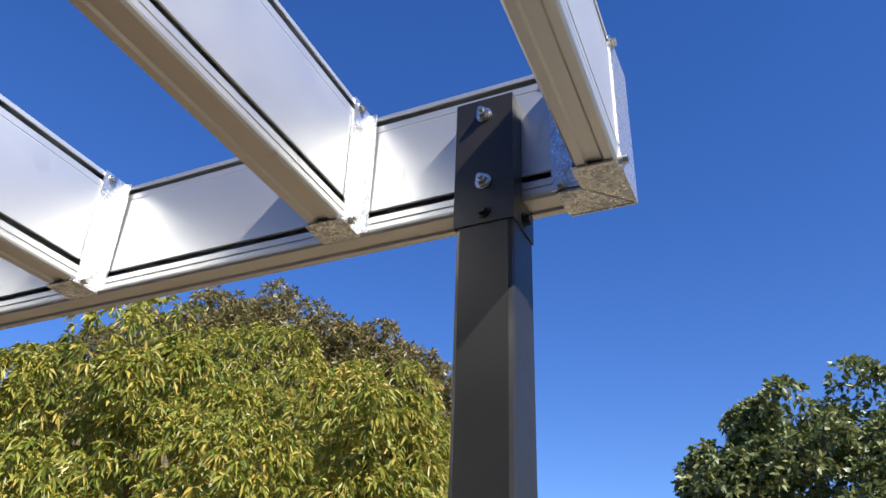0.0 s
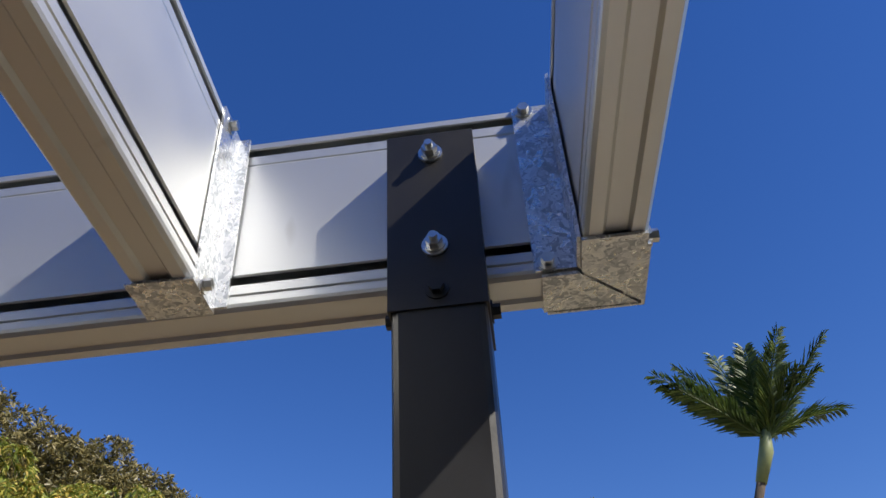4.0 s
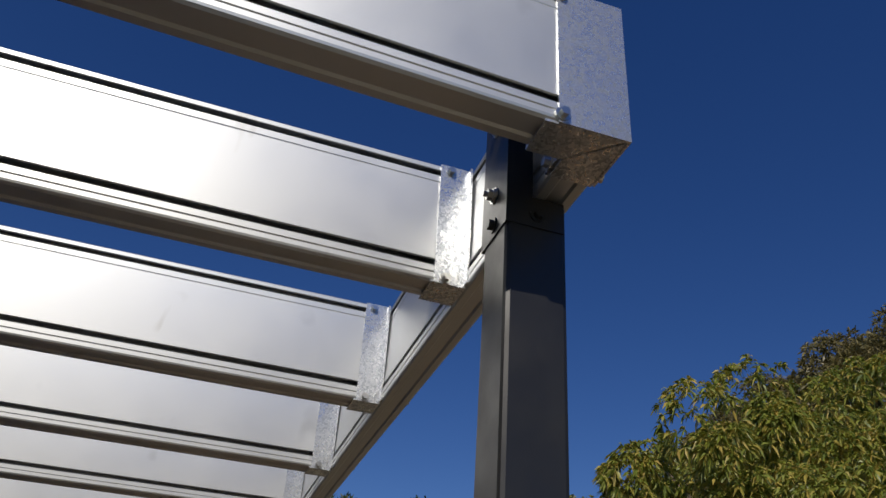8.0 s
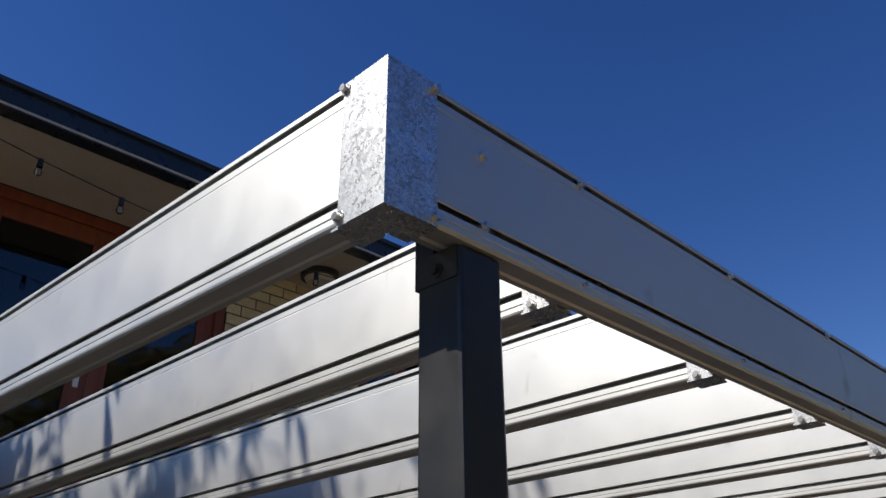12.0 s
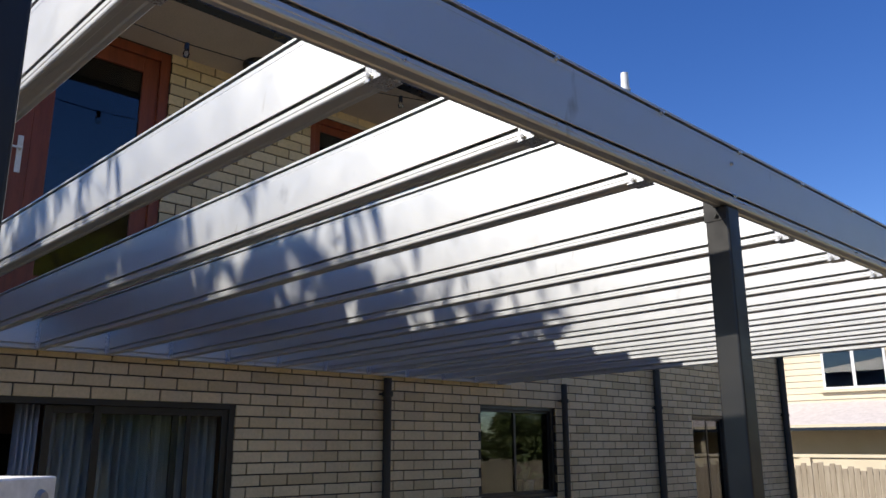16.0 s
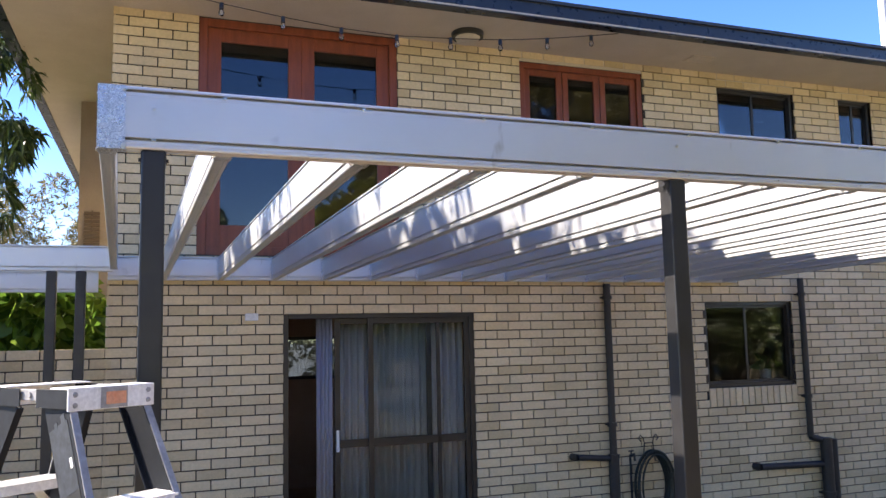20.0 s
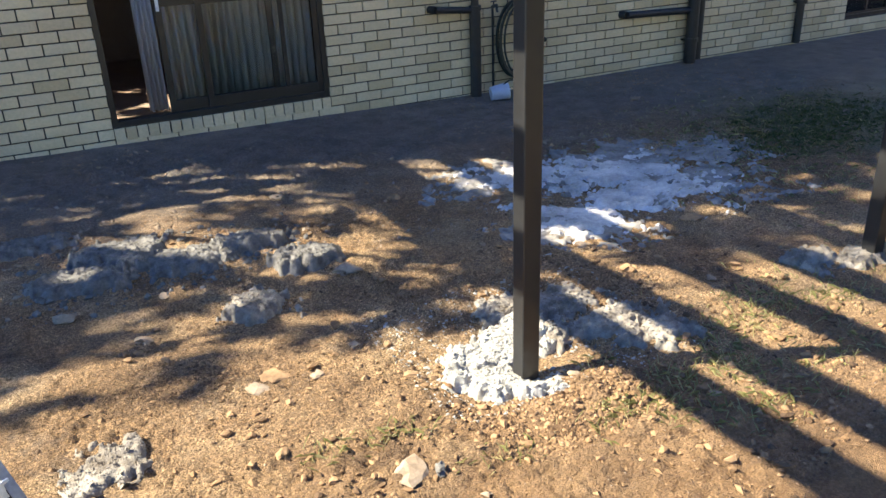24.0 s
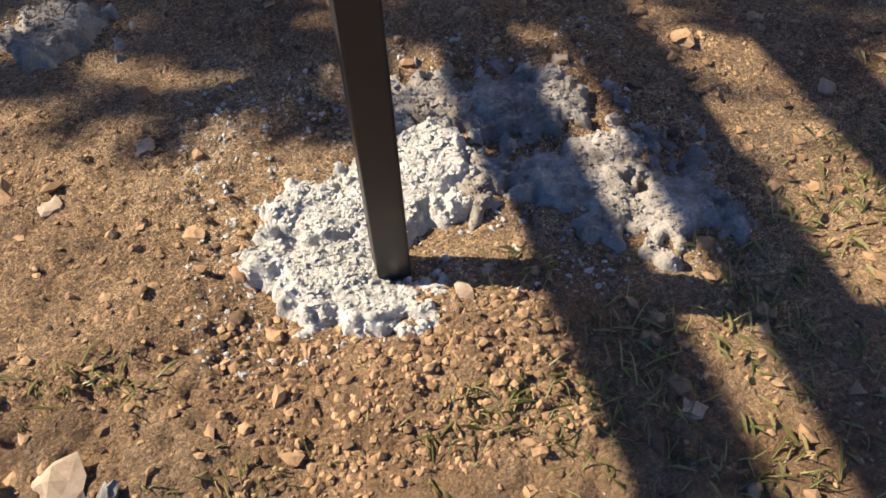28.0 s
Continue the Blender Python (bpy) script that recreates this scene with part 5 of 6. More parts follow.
# ---- neighbour's house and fences ----
CREAM = mat_grainy("neighbour_cream_wall", (0.60, 0.52, 0.37), (0.68, 0.60, 0.44), 1.2, 0.8, 0.05)
IRON = mat_powder("grey_iron_roof", (0.46, 0.42, 0.41), 0.5)
nh = thing("neighbour_house", "cream two-storey house beyond the fence", "house", (25.0, 4.0, -0.3))
part("wall", Build().box((0, -14, 0), (8, 5.5, 6.3)), CREAM, nh)
part("roof", Build().add([(-0.8, -14.8, 6.2), (8.8, -14.8, 6.2), (8.8, 6.3, 6.2), (-0.8, 6.3, 6.2), (4, -9, 8.2), (4, 1, 8.2)], [(0, 1, 4), (1, 2, 5, 4), (2, 3, 5), (3, 0, 4, 5), (3, 2, 1, 0)]), IRON, nh)
aw = part("awning", Build().add([(0, -14, 3.3), (0, 5.5, 3.3), (-2.2, 5.5, 2.6), (-2.2, -14, 2.6), (0, -14, 3.22), (0, 5.5, 3.22), (-2.2, 5.5, 2.52), (-2.2, -14, 2.52)], [(0, 1, 2, 3), (4, 7, 6, 5), (2, 6, 7, 3), (0, 3, 7, 4), (1, 5, 6, 2)]), IRON, nh)
part("fascia", Build().box((-2.26, -14, 2.42), (-2.2, 5.5, 2.6)), CREAM, aw)
for y in (-11, -7, -3, 1):
    part("awning_post", Build().box((-2.1, y - 0.06, 0), (-1.98, y + 0.06, 2.5)), CREAM, nh)
for k in range(15):
    z = 3.38 + 0.19 * k
    part("weatherboard", Build().add([(-0.006, -14, z + 0.19), (-0.028, -14, z), (0, -14, z), (-0.006, 5.5, z + 0.19), (-0.028, 5.5, z), (0, 5.5, z)], [(0, 1, 4, 3), (1, 2, 5, 4), (0, 2, 1), (3, 4, 5)]), CREAM, nh)
for y in (-9.0, -4.6, -0.76):
    wn_ = part("window", Build().box((-0.06, y - 0.9, 3.66), (0, y + 0.9, 4.96)), WHITE, nh, "white framed window")
    for k in (-1, 1):
        part("pane", Build().box((-0.075, y + k * 0.44 - 0.39, 3.74), (-0.065, y + k * 0.44 + 0.39, 4.88)), GLASS, wn_)
        part("blind", Build().box((-0.064, y + k * 0.44 - 0.30, 3.78), (-0.061, y + k * 0.44 + 0.30, 4.30)), CURTAIN, wn_, "pale curtain behind the glass")
    part("sill", Build().box((-0.12, y - 1.0, 3.58), (0, y + 1.0, 3.65)), CREAM, wn_)
part("awning_gutter", Build().box((-2.36, -14, 2.44), (-2.27, 5.5, 2.52)), GUTTER, aw)
gw = thing("garden_wall", "cream rendered garden wall with capped posts", "wall", (20.6, 0, -0.3))
part("wall_panel", Build().box((0, -16, 0), (0.12, 6, 1.75)), CREAM, gw)
part("capping", Build().box((-0.04, -16, 1.75), (0.16, 6, 1.83), 0.01), CREAM, gw)
for y in (-11, -7, -3, 1, 3.1, 5):
    part("pier", Build().box((-0.06, y - 0.13, 0), (-0.002, y + 0.13, 1.75)), CREAM, gw)

PALING = mat_grainy("weathered_paling", (0.26, 0.21, 0.15), (0.42, 0.36, 0.28), 3, 0.9, 0.3, 50, 0.003, (4, 4, 0.4))
fe = thing("paling_fence", "weathered grey timber paling fence", "fence", (18.0, 0, -0.3))
for z in (0.35, 1.45):
    part("rail", Build().box((0.02, -16, z), (0.07, 7, z + 0.08)), PALING, fe)
pal = Build().box((-0.012, -0.055, 0.0), (0.012, 0.055, 1.0), 0.003).mesh("paling")
pal.materials.append(PALING)
for k in range(180):
    ob = part("paling", pal, PALING, fe)
    ob.location = (0, -15 + k * 0.122, 0)
    ob.scale = (1, 1, 1.62 + 0.05 * math.sin(k * 12.9898) + 0.04 * math.sin(k * 4.1))

# ---- cement, stones, clods and grass on the ground ----
CEMENT = mat_grainy("dry_cement", (0.33, 0.305, 0.25), (0.60, 0.565, 0.485), 30, 0.95, 0.9, 170, 0.008)
SPILL = mat_grainy("grey_cement_and_dirt", (0.12, 0.09, 0.062), (0.40, 0.355, 0.29), 13, 0.95, 0.8, 120, 0.008)
SLURRY = mat_grainy("pale_cement_slurry", (0.30, 0.28, 0.25), (0.76, 0.72, 0.67), 4.5, 0.85, 0.3, 70, 0.004)
RUBBLE = mat_grainy("grey_cement_rubble", (0.075, 0.066, 0.055), (0.25, 0.23, 0.20), 16, 0.95, 0.7, 90, 0.008)
STONE = mat_grainy("dusty_stone", (0.22, 0.15, 0.09), (0.38, 0.29, 0.20), 14, 0.95, 0.4, 120, 0.003)


def clod_mat():
    w = Nodes("clay_clod", 0.95)
    r = random_of(w, "island")
    c = w.ramp(r, (0.0, (0.085, 0.048, 0.024)), (0.5, (0.245, 0.142, 0.066)), (1.0, (0.37, 0.225, 0.112)))
    w.base(w.mix(1.0, c, w.ramp(w.noise(60, 4, 0.7, vec=w.geo()), (0.3, 0.7), (0.7, 1.15)), "MULTIPLY"))
    w.bump(w.noise(120, 3, vec=w.geo()), 0.5, 0.004)
    return w.mat


CLOD = clod_mat()


def lump(g, n=1):
    """A rough stone shape: vertices and triangles, about one across."""
    bm = bmesh.new()
    bmesh.ops.create_icosphere(bm, subdivisions=n, radius=0.5)
    v = np.array([x.co[:] for x in bm.verts])
    bm.verts.index_update()
    f = np.array([[x.index for x in t.verts] for t in bm.faces])
    bm.free()
    k = unit(g.normal(size=(5, 3)))
    v = v * (1 + 0.25 * g.normal(size=(len(v), 1)))
    for d in k:
        s = v @ d
        v = v - np.clip(s - 0.30, 0, None)[:, None] * d * 0.8
    return v * np.array([1.0, g.uniform(0.6, 0.9), g.uniform(0.45, 0.75)]), f


def turned(g, v):
    a = g.uniform(0, 6.28)
    c, s = math.cos(a), math.sin(a)
    return v @ np.array([[c, -s, 0], [s, c, 0], [0, 0, 1]])


def spread(name, label, category, mat, lobes, high, relief, seed, step=0.016, edge=0.35, kind="", bare=(), crumbs=0, pits=()):
    """A heap or film lying on the ground inside a set of soft-edged ovals, with hollows where pits are given."""
    xa = min(l[0] - l[2] * 1.5 for l in lobes)
    xb = max(l[0] + l[2] * 1.5 for l in lobes)
    ya = min(l[1] - l[3] * 1.5 for l in lobes)
    yb = max(l[1] + l[3] * 1.5 for l in lobes)
    X, Y = np.meshgrid(np.arange(xa, xb, step), np.arange(ya, yb, step))
    m = np.full(X.shape, -9.0)
    for x, y, rx, ry in lobes:
        m = np.maximum(m, 1 - np.sqrt(((X - x) / rx) ** 2 + ((Y - y) / ry) ** 2))
    for x, y, rx, ry in bare:
        m = np.minimum(m, np.sqrt(((X - x) / rx) ** 2 + ((Y - y) / ry) ** 2) - 1)
    m = m + bumps(X, Y, ((0.25, edge * 0.4), (0.11, edge * 0.5), (0.045, edge * 0.5), (0.02, edge * 0.4)), seed)
    body = np.clip((m + 0.12) / 0.5, 0, 1)
    lumps = sum(h * grains(X + 0.2 * k, Y - 0.3 * k, s, seed + 2 + k) for k, (s, h) in enumerate(relief))
    Z = ground_z(X, Y) * 0.6 + lay(X, Y) * 0.4 + high * body ** 1.3 + lumps * np.clip(body * 1.9, 0.04, 1) - 0.022 * (1 - body) ** 2
    for x, y, r, deep in pits:
        Z = Z - deep * np.exp(-((X - x) ** 2 + (Y - y) ** 2) / r ** 2)
    ny, nx = X.shape
    keep = (m[:-1, :-1] > -0.35) & (m[1:, 1:] > -0.35) & (m[:-1, 1:] > -0.35) & (m[1:, :-1] > -0.35)
    i = (np.arange(ny - 1)[:, None] * nx + np.arange(nx - 1))[keep]
    q = np.stack([i, i + 1, i + nx + 1, i + nx], -1)
    if crumbs:
        g = np.random.default_rng(seed + 50)
        spots = np.argwhere((body > 0.2) & (g.uniform(0, 1, X.shape) < 0.2 + body))
        spots = spots[g.choice(len(spots), min(crumbs, len(spots)), replace=False)]
        shapes, vs, fs = [lump(g) for _ in range(8)], [], []
        for k, (a, b) in enumerate(spots):
            v, f = shapes[k % 8]
            s = 0.005 * 4.0 ** (g.uniform(0, 1) ** 2.5)
            vs.append(turned(g, v) * s + [X[a, b], Y[a, b], Z[a, b] + s * 0.1])
            fs.append(f + len(v) * k)
        tagged(part("cement_crumbs", raw_mesh("cement_crumbs", np.concatenate(vs), np.concatenate(fs)), mat), "loose crumbs lying on the " + name.replace("_", " "), "cement", kind="stuff")
    used, inv = np.unique(q, return_inverse=True)
    v = np.stack([X, Y, Z], -1).reshape(-1, 3)[used]
    return tagged(part(name, raw_mesh(name, v, inv.reshape(q.shape), True), mat), label, category, kind=kind)


LUMPY = ((0.11, 0.016), (0.024, 0.0050), (0.0095, 0.0042))
BROKEN = ((0.12, 0.016), (0.036, 0.009), (0.016, 0.006))
spread("cement_footing", "lumpy white dry cement heaped round the post base", "cement", CEMENT, [(2.0, -4.43, 0.145, 0.15), (2.075, -4.505, 0.145, 0.125), (1.98, -4.29, 0.12, 0.13), (2.17, -4.25, 0.16, 0.17), (2.28, -4.17, 0.11, 0.13)], 0.046, LUMPY, 101, 0.004, 0.40, crumbs=3500, pits=[(2.14, -4.48, 0.115, 0.062)])
spread("cement_spill", "grey cement spilled over the clods", "cement", SPILL, [(2.62, -4.32, 0.21, 0.22), (2.74, -4.48, 0.13, 0.13), (2.5, -4.05, 0.20, 0.18), (2.36, -4.02, 0.15, 0.18), (2.40, -4.25, 0.14, 0.14)], 0.026, LUMPY, 103, 0.008, 0.8, crumbs=3000)
spread("cement_footing", "grey-white cement round the second post base", "cement", SPILL, [(4.03, -4.42, 0.17, 0.11), (3.88, -4.30, 0.14, 0.13)], 0.028, LUMPY, 105, 0.007, 0.6, crumbs=900)
spread("cement_footing", "grey cement round the corner post base", "cement", CEMENT, [(0.16, -4.45, 0.2, 0.17)], 0.035, LUMPY, 107, 0.012, 0.45)
DUST = mat_grainy("trodden_cement_dust", (0.13, 0.108, 0.082), (0.40, 0.37, 0.33), 7, 0.95, 0.5, 90, 0.004)
spread("cement_dust", "grey cement dust trodden into the dirt", "cement", DUST, [(4.25, -2.45, 0.72, 0.42), (3.5, -2.25, 0.55, 0.28), (4.55, -3.05, 0.40, 0.38), (3.2, -3.2, 0.36, 0.34), (4.9, -2.6, 0.35, 0.3)], 0.010, ((0.05, 0.004), (0.022, 0.004)), 119, 0.013, 1.1, kind="stuff")
spread("cement_slurry", "pale dried cement slurry spread over the dirt", "cement", SLURRY, [(3.85, -2.95, 0.58, 0.42), (3.3, -3.22, 0.28, 0.22), (3.42, -2.35, 0.40, 0.24), (4.05, -2.62, 0.42, 0.42)], 0.024, ((0.05, 0.004), (0.02, 0.002)), 109, 0.011, 0.8, bare=[(3.30, -2.72, 0.34, 0.13)])
for k, (x, y, rx, ry, high, label) in enumerate(((0.98, -2.42, 0.16, 0.14, 0.060, "rough mound of broken grey cement"), (0.72, -2.68, 0.17, 0.11, 0.040, "low mound of grey cement and dirt"), (1.21, -2.66, 0.18, 0.13, 0.036, "low heap of broken cement lumps"), (1.57, -2.60, 0.15, 0.08, 0.055, "grey cement mound with a pale top"), (1.76, -2.97, 0.14, 0.10, 0.055, "dark crumbled cement mound"), (0.50, -1.98, 0.17, 0.08, 0.025, "low heap of dug soil and cement"))):
    spread("cement_rubble", label, "rubble", RUBBLE, [(x, y, 1.35 * rx, 1.4 * ry), (x - 0.5 * rx, y + 0.4 * ry, rx, ry), (x + 0.6 * rx, y - 0.3 * ry, 0.8 * rx, 0.8 * ry)], high, BROKEN, 131 + 3 * k, 0.008, 0.5, crumbs=900)
spread("cement_rubble", "small heap of crumbled cement", "rubble", SPILL, [(1.41, -3.36, 0.15, 0.13)], 0.045, LUMPY, 113, 0.007, 0.6, crumbs=900)
spread("cement_rubble", "grey crumbled cement by the rocks", "rubble", SPILL, [(0.66, -4.25, 0.14, 0.11)], 0.015, LUMPY, 115, 0.008, 0.7, crumbs=500)


# loose rocks one by one
g = np.random.default_rng(77)
rocks = [(1.28, -4.03, 0.13), (1.46, -4.80, 0.14), (1.54, -4.83, 0.06), (3.87, -3.50, 0.16), (1.90, -3.22, 0.15), (1.20, -4.08, 0.10), (1.72, -4.27, 0.06), (1.42, -4.10, 0.07), (2.70, -3.90, 0.10), (2.62, -4.05, 0.08), (2.36, -3.99, 0.07),
         (1.62, -3.95, 0.06), (3.05, -3.9, 0.09), (2.24, -4.58, 0.06), (2.30, -4.52, 0.05), (1.85, -4.56, 0.05), (0.9, -3.4, 0.10), (0.62, -3.0, 0.11), (2.6, -2.2, 0.12), (1.95, -1.9, 0.10), (3.1, -3.5, 0.10), (3.45, -3.55, 0.09), (1.05, -3.0, 0.08), (2.9, -1.5, 0.07), (4.1, -1.3, 0.10), (5.6, -1.0, 0.16), (0.55, -4.75, 0.07), (1.05, -4.95, 0.06), (2.55, -4.95, 0.05), (1.6, -5.0, 0.04), (1.15, -4.5, 0.07), (3.3, -4.2, 0.07)]
for k, (x, y, s) in enumerate(rocks):
    v, f = lump(g, 2)
    ob = part("rock", raw_mesh("rock", turned(g, v) * s, f), RUBBLE if k == 2 else STONE if k % 3 else CLOD)
    ob.scale.z = 0.7
    ob.location = (x, y, float(ground_z(x, y)) + s * 0.05)
    tagged(ob, "rough pale stone lying in the dirt" if k % 3 else "rough orange clay clod lying in the dirt", "rock", group="loose rocks")


def scatter(name, label, mat, n, area, sizes, seed, kinds=10, bias=None, level=1, sink=0.0, power=2.6):
    """Many small stones joined into one mesh."""
    g = np.random.default_rng(seed)
    shapes = [lump(g, level) for _ in range(kinds)]
    vs, fs, off = [], [], 0
    x = g.uniform(area[0], area[1], n * 3)
    y = g.uniform(area[2], area[3], n * 3)
    keep = bumps(x, y, ((0.7, 0.5), (0.25, 0.35)), seed + 5) + g.uniform(-0.5, 0.5, n * 3) > (bias or 0)
    x, y = x[keep][:n], y[keep][:n]
    z = ground_z(x, y)
    s = sizes[0] * (sizes[1] / sizes[0]) ** (g.uniform(0, 1, len(x)) ** power)
    for k in range(len(x)):
        v, f = shapes[k % kinds]
        vs.append(turned(g, v) * s[k] + [x[k], y[k], z[k] + s[k] * sink])
        fs.append(f + off)
        off += len(v)
    return tagged(part(name, raw_mesh(name, np.concatenate(vs), np.concatenate(fs)), mat), label, "stones", kind="stuff")


scatter("clay_crumbs", "crumbled orange clay clods scattered over the yard", CLOD, 9000, (0.0, 4.6, -5.6, -1.8), (0.005, 0.040), 201, power=4.2, bias=0.3)
scatter("clay_crumbs", "fine clay crumbs round the post", CLOD, 46000, (0.8, 3.6, -5.4, -3.1), (0.004, 0.020), 203, bias=0.28, power=2.8, sink=-0.08)
scatter("clay_crumbs", "orange clods heaped beside the footing", CLOD, 1500, (1.72, 2.42, -4.95, -4.52), (0.010, 0.034), 209, bias=-0.3, power=2.0)
scatter("clay_clods", "larger dry clods lying on the dug soil", CLOD, 1500, (0.8, 3.6, -5.4, -3.2), (0.014, 0.055), 213, bias=0.3, power=2.8, sink=0.1)
GRIT = mat_grainy("pale_grit", (0.25, 0.175, 0.115), (0.46, 0.35, 0.24), 25, 0.95, 0.3, 150, 0.002)
scatter("pale_grit", "pale grit lying loose on the clay", GRIT, 2500, (0.9, 3.6, -5.3, -3.2), (0.0025, 0.010), 217, bias=0.2, power=3.0, sink=0.25)
scatter("gravel", "small grey stones scattered near the house", STONE, 5000, (-1.0, 7.5, -3.0, -0.1), (0.010, 0.05), 205)
scatter("cement_crumbs", "pale crumbs of cement round the footing", CEMENT, 1800, (1.7, 2.9, -4.65, -3.7), (0.006, 0.024), 207)
scatter("rubble_lumps", "broken lumps of grey cement on the heap", RUBBLE, 420, (0.45, 1.95, -3.05, -2.1), (0.012, 0.07), 211, bias=0.1, sink=0.1, power=2.6)

# fallen leaves
DRY_LEAF = mat_grainy("dry_brown_leaf", (0.16, 0.075, 0.03), (0.30, 0.16, 0.065), 40, 0.7, 0.2)
for x, y, turn, ln in ((2.40, -4.02, 40, 0.075), (1.80, -4.40, 110, 0.05), (2.74, -4.62, 10, 0.045), (1.62, -3.74, 70, 0.06), (2.95, -3.85, 150, 0.05)):
    n = 9
    u = np.linspace(0, 1, n)
    half = 0.34 * ln * np.sin(np.pi * u ** 0.8) + 0.0006
    rise = 0.10 * ln * np.sin(np.pi * u) + 0.05 * ln * u
    top = [(ln * (a - 0.5), k * h, r + 0.30 * h * abs(k) + o) for o in (0.0, 0.0012) for k in (-1, 0, 1) for a, h, r in zip(u, half, rise)]
    quads = [(o + k * n + i, o + k * n + i + 1, o + (k + 1) * n + i + 1, o + (k + 1) * n + i) for o in (0, 3 * n) for k in (0, 1) for i in range(n - 1)]
    quads += [(e + i, e + i + 1, e + 3 * n + i + 1, e + 3 * n + i) for e in (0, 2 * n) for i in range(n - 1)]
    lf = tagged(part("fallen_leaf", Build().add(top, quads), DRY_LEAF, smooth=True), "curled dry brown leaf lying on the dirt", "leaf", group="fallen leaves")
    lf.matrix_basis = pose(x, y, float(ground_z(x, y)) + 0.022, 8, -6, turn)

GRASS = mat_leaf("dry_green_grass", (0.15, 0.16, 0.055), (0.30, 0.285, 0.11), (0.50, 0.43, 0.22), 0.4)


def grass(spots, seed, per):
    g = np.random.default_rng(seed)
    vs = []
    for x, y, rx, ry, n in spots:
        px = x + rx * g.normal(size=n)
        py = y + ry * g.normal(size=n)
        for k in range(per):
            bx, by = px + 0.02 * g.normal(size=n), py + 0.02 * g.normal(size=n)
            bz = ground_z(bx, by) - 0.004
            a = g.uniform(0, 6.28, n)
            lean = g.uniform(0.4, 1.4, n)
            ln = g.uniform(0.025, 0.075, n)
            d = np.stack([np.cos(a) * np.sin(lean), np.sin(a) * np.sin(lean), np.cos(lean)], -1)
            s = np.stack([-np.sin(a), np.cos(a), 0 * a], -1) * 0.0015
            b = np.stack([bx, by, bz], -1)
            m = b + d * ln[:, None] * 0.6
            t = b + d * ln[:, None] + np.stack([0 * a, 0 * a, -0.25 * ln * lean], -1)
            vs.append(np.stack([b - s, b + s, m + s, t, m - s], 1).reshape(-1, 3))
    v = np.concatenate(vs)
    return raw_mesh("grass", v, np.arange(len(v)).reshape(-1, 5))


spots = [(2.22, -4.86, 0.07, 0.04, 34), (2.40, -4.93, 0.08, 0.05, 40), (2.55, -4.78, 0.08, 0.05, 40), (2.78, -4.85, 0.07, 0.08, 44), (2.95, -4.66, 0.10, 0.07, 36), (3.15, -4.5, 0.15, 0.1, 40), (3.5, -4.6, 0.3, 0.2, 110), (1.50, -4.59, 0.05, 0.03, 20), (1.29, -4.57, 0.05, 0.03, 16), (1.75, -4.86, 0.06, 0.03, 14), (2.35, -4.55, 0.04, 0.03, 12), (2.6, -5.1, 0.14, 0.06, 44), (3.05, -5.0, 0.14, 0.1, 44), (4.3, -4.9, 0.5, 0.3, 160), (5.6, -2.2, 0.8, 0.4, 420), (5.0, -3.2, 0.6, 0.4, 260)]
tagged(part("grass", grass(spots, 301, 3), GRASS), "sparse dry green grass tufts in the dirt", "grass", kind="stuff")
GREEN_GRASS = mat_leaf("short_green_grass", (0.05, 0.07, 0.02), (0.11, 0.13, 0.04), (0.20, 0.20, 0.08), 0.4)
tagged(part("grass", grass([(6.2, -2.4, 0.55, 0.35, 900), (5.6, -2.75, 0.3, 0.2, 400), (6.9, -3.0, 0.4, 0.4, 400)], 303, 3), GREEN_GRASS), "short green grass growing in the shade", "grass", kind="stuff")

# ---- bricks ----
def brick_mesh(ln, high=COURSE - 0.010, deep=0.10, c=0.003):
    """One brick with softened front edges; its front lies at y = 0, its lower left corner at the origin."""
    a, b = c, ln - c
    v = [(a, 0, c), (b, 0, c), (b, 0, high - c), (a, 0, high - c), (0, c, 0), (ln, c, 0), (ln, c, high), (0, c, high), (0, 0.05, 0), (ln, 0.05, 0), (ln, 0.05, high), (0, 0.05, high)]
    f = [(0, 1, 2, 3), (4, 5, 1, 0), (5, 6, 2, 1), (6, 7, 3, 2), (7, 4, 0, 3), (8, 9, 5, 4), (9, 10, 6, 5), (10, 11, 7, 6), (11, 8, 4, 7)]
    return np.array(v, float), np.array(f)


def brick_rows(x0, x1, z0, z1, holes, start=1.232):
    """Lower left corners and lengths of the bricks in a running bond, cut at the openings."""
    out = []
    for k in range(int(round(z0 / COURSE)), int(round(z1 / COURSE))):
        lo, hi = k * COURSE, k * COURSE + COURSE - 0.010
        shift = start + (0.12 if k % 2 else 0.0)
        n0 = math.floor((x0 - shift) / LONG)
        for n in range(n0, math.ceil((x1 - shift) / LONG)):
            spans = [(max(x0, shift + n * LONG + 0.005), min(x1, shift + (n + 1) * LONG - 0.005))]
            for h in holes:
                if h[2] < (lo + hi) / 2 < h[3]:
                    nxt = []
                    for a, b in spans:
                        if h[1] <= a or h[0] >= b:
                            nxt.append((a, b))
                        else:
                            nxt += [(a, h[0])] if h[0] > a else []
                            nxt += [(h[1], b)] if h[1] < b else []
                    spans = nxt
            out += [(a, lo, b - a) for a, b in spans if b - a > 0.025]
    return out


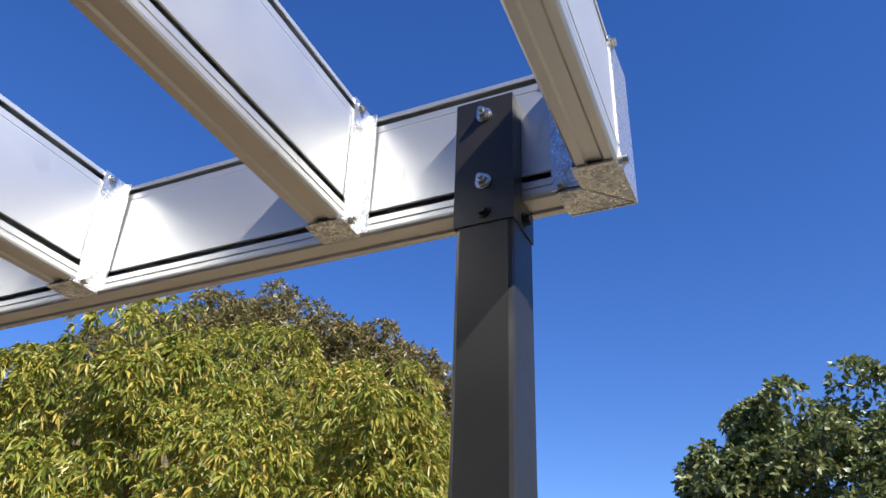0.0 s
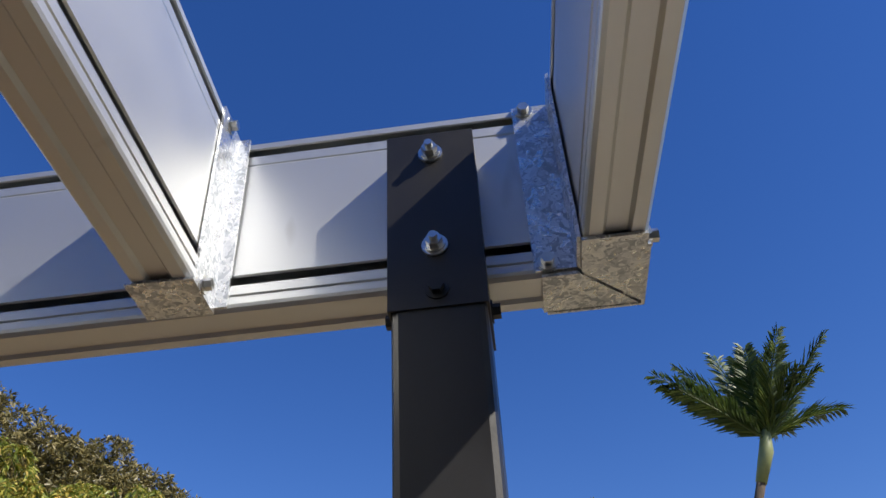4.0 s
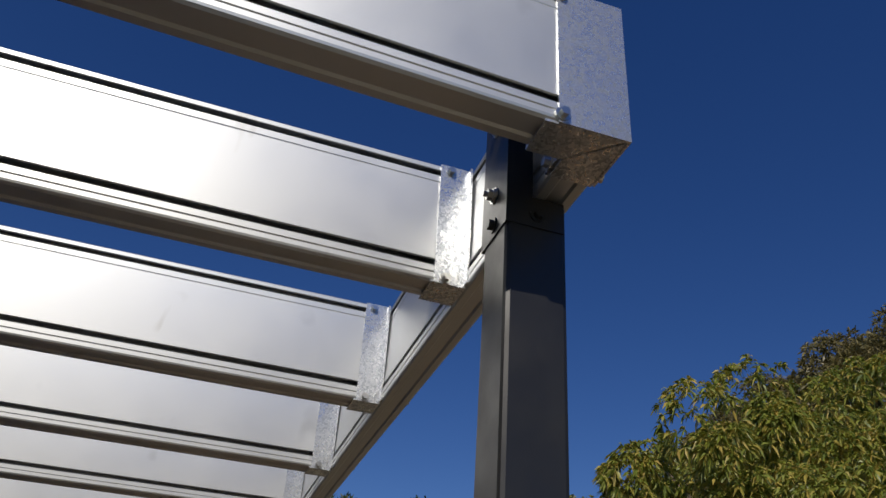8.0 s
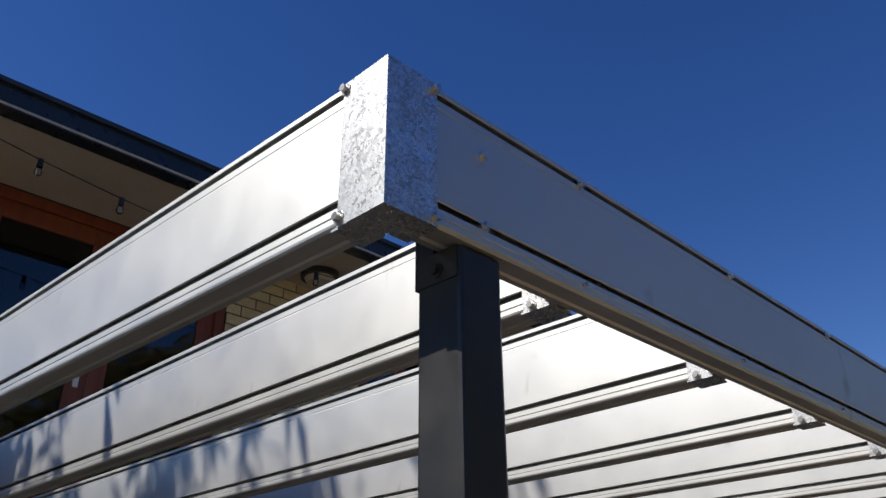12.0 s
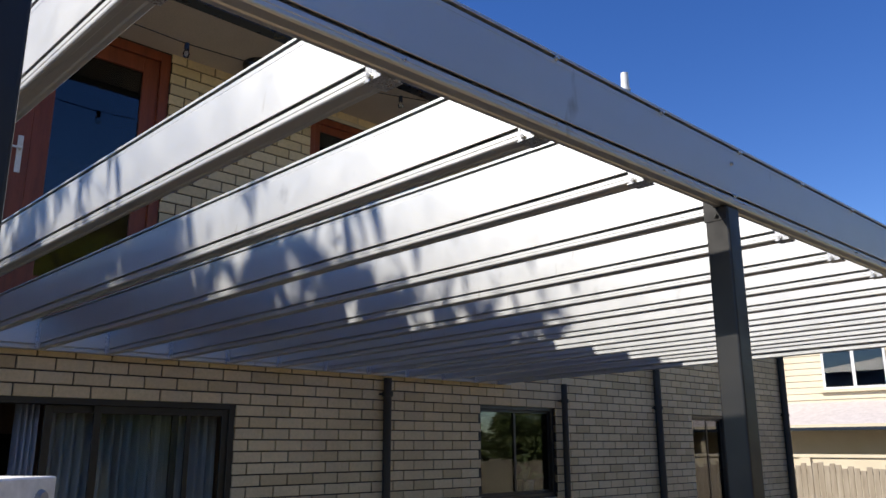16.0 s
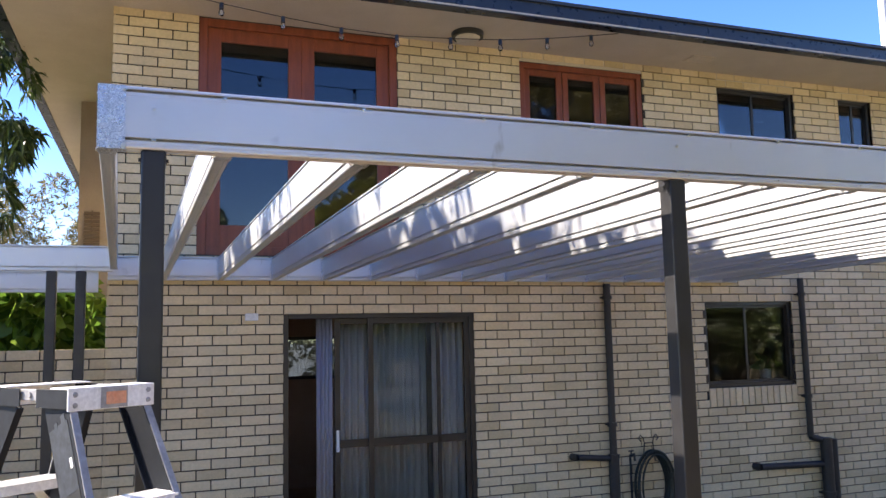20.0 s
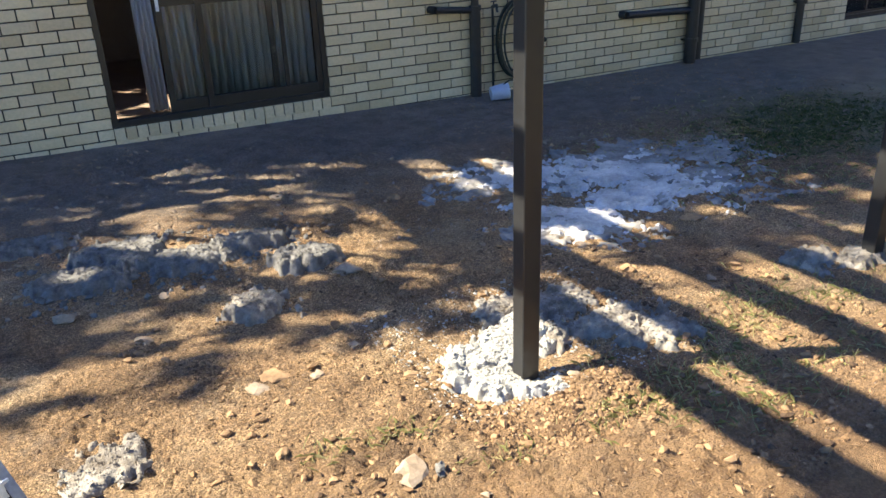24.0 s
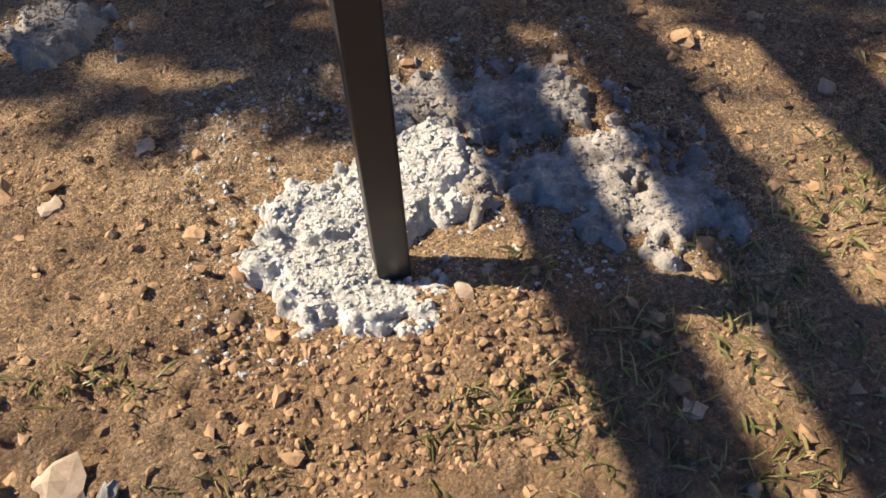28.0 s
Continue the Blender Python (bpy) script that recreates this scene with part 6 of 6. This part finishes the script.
SOLDIER_HOLES = ((DOOR[0] - 0.002, DOOR[1] + 0.002, -0.10, 0.0), (WIN[0], WIN[1], WIN[2] - 0.172, WIN[2]))
rows = brick_rows(HX0, HX1, -0.30, WALL_TOP, HOLES + SOLDIER_HOLES)
near = [r for r in rows if (r[0] < 1.2 or 3.0 < r[0] < 4.45) and 0.0 < r[1] < 2.3]
near = near[:300]
chosen = set(near)
shared = {}
jit = np.random.default_rng(9)
for x, z, ln in near:
    key = round(ln, 3)
    if key not in shared:
        v, f = brick_mesh(ln)
        me = raw_mesh("brick", v, f)
        me.materials.append(BRICK)
        shared[key] = me
    ob = part("brick", shared[key], BRICK, wall)
    ob.location = (x, jit.uniform(-0.0015, 0.0015), z)


def joined(name, rest, place, parent, mat=None):
    vs, fs, off = [], [], 0
    for x, z, ln in rest:
        v, f = brick_mesh(ln)
        v = v + [x, jit.uniform(-0.0015, 0.0015), z]
        vs.append(v)
        fs.append(f + off)
        off += len(v)
    v = np.concatenate(vs)
    ob = part(name, raw_mesh(name, place(v), np.concatenate(fs)), mat or BRICK_FAR, parent)
    ob["kind"] = "stuff"
    return ob


joined("bricks", [r for r in rows if r not in chosen], lambda v: v, wall)
joined("bricks", brick_rows(0.0, HD, -0.30, WALL_TOP, (ADDED_WIN,), 0.01), lambda v: np.stack([HX0 + v[:, 1], HD - v[:, 0], v[:, 2]], -1), wall_west)


def soldiers(x0, x1, z0, z1, parent):
    n = int(round((x1 - x0) / COURSE))
    w = (x1 - x0) / n
    v, f = brick_mesh(w - 0.009, z1 - z0 - 0.008)
    me = raw_mesh("sill_brick", v - np.array([0, 0.006, 0]), f)
    me.materials.append(BRICK)
    for k in range(n):
        ob = part("sill_brick", me, BRICK, parent)
        ob.location = (x0 + k * w + 0.0045, 0, z0)


soldiers(DOOR[0], DOOR[1], -0.108, 0.0, wall)
soldiers(WIN[0], WIN[1], WIN[2] - 0.200, WIN[2], wall)

# brick fence in line with the house
fence = tagged(part("brick_fence", Build().box((-6.5, 0.012, -0.5), (HX0 - 0.002, 0.22, 1.775)), MORTAR), "cream brick fence wall beside the house", "fence", kind="structure")
joined("bricks", brick_rows(-6.5, HX0, -0.30, 1.78, ()), lambda v: v, fence)
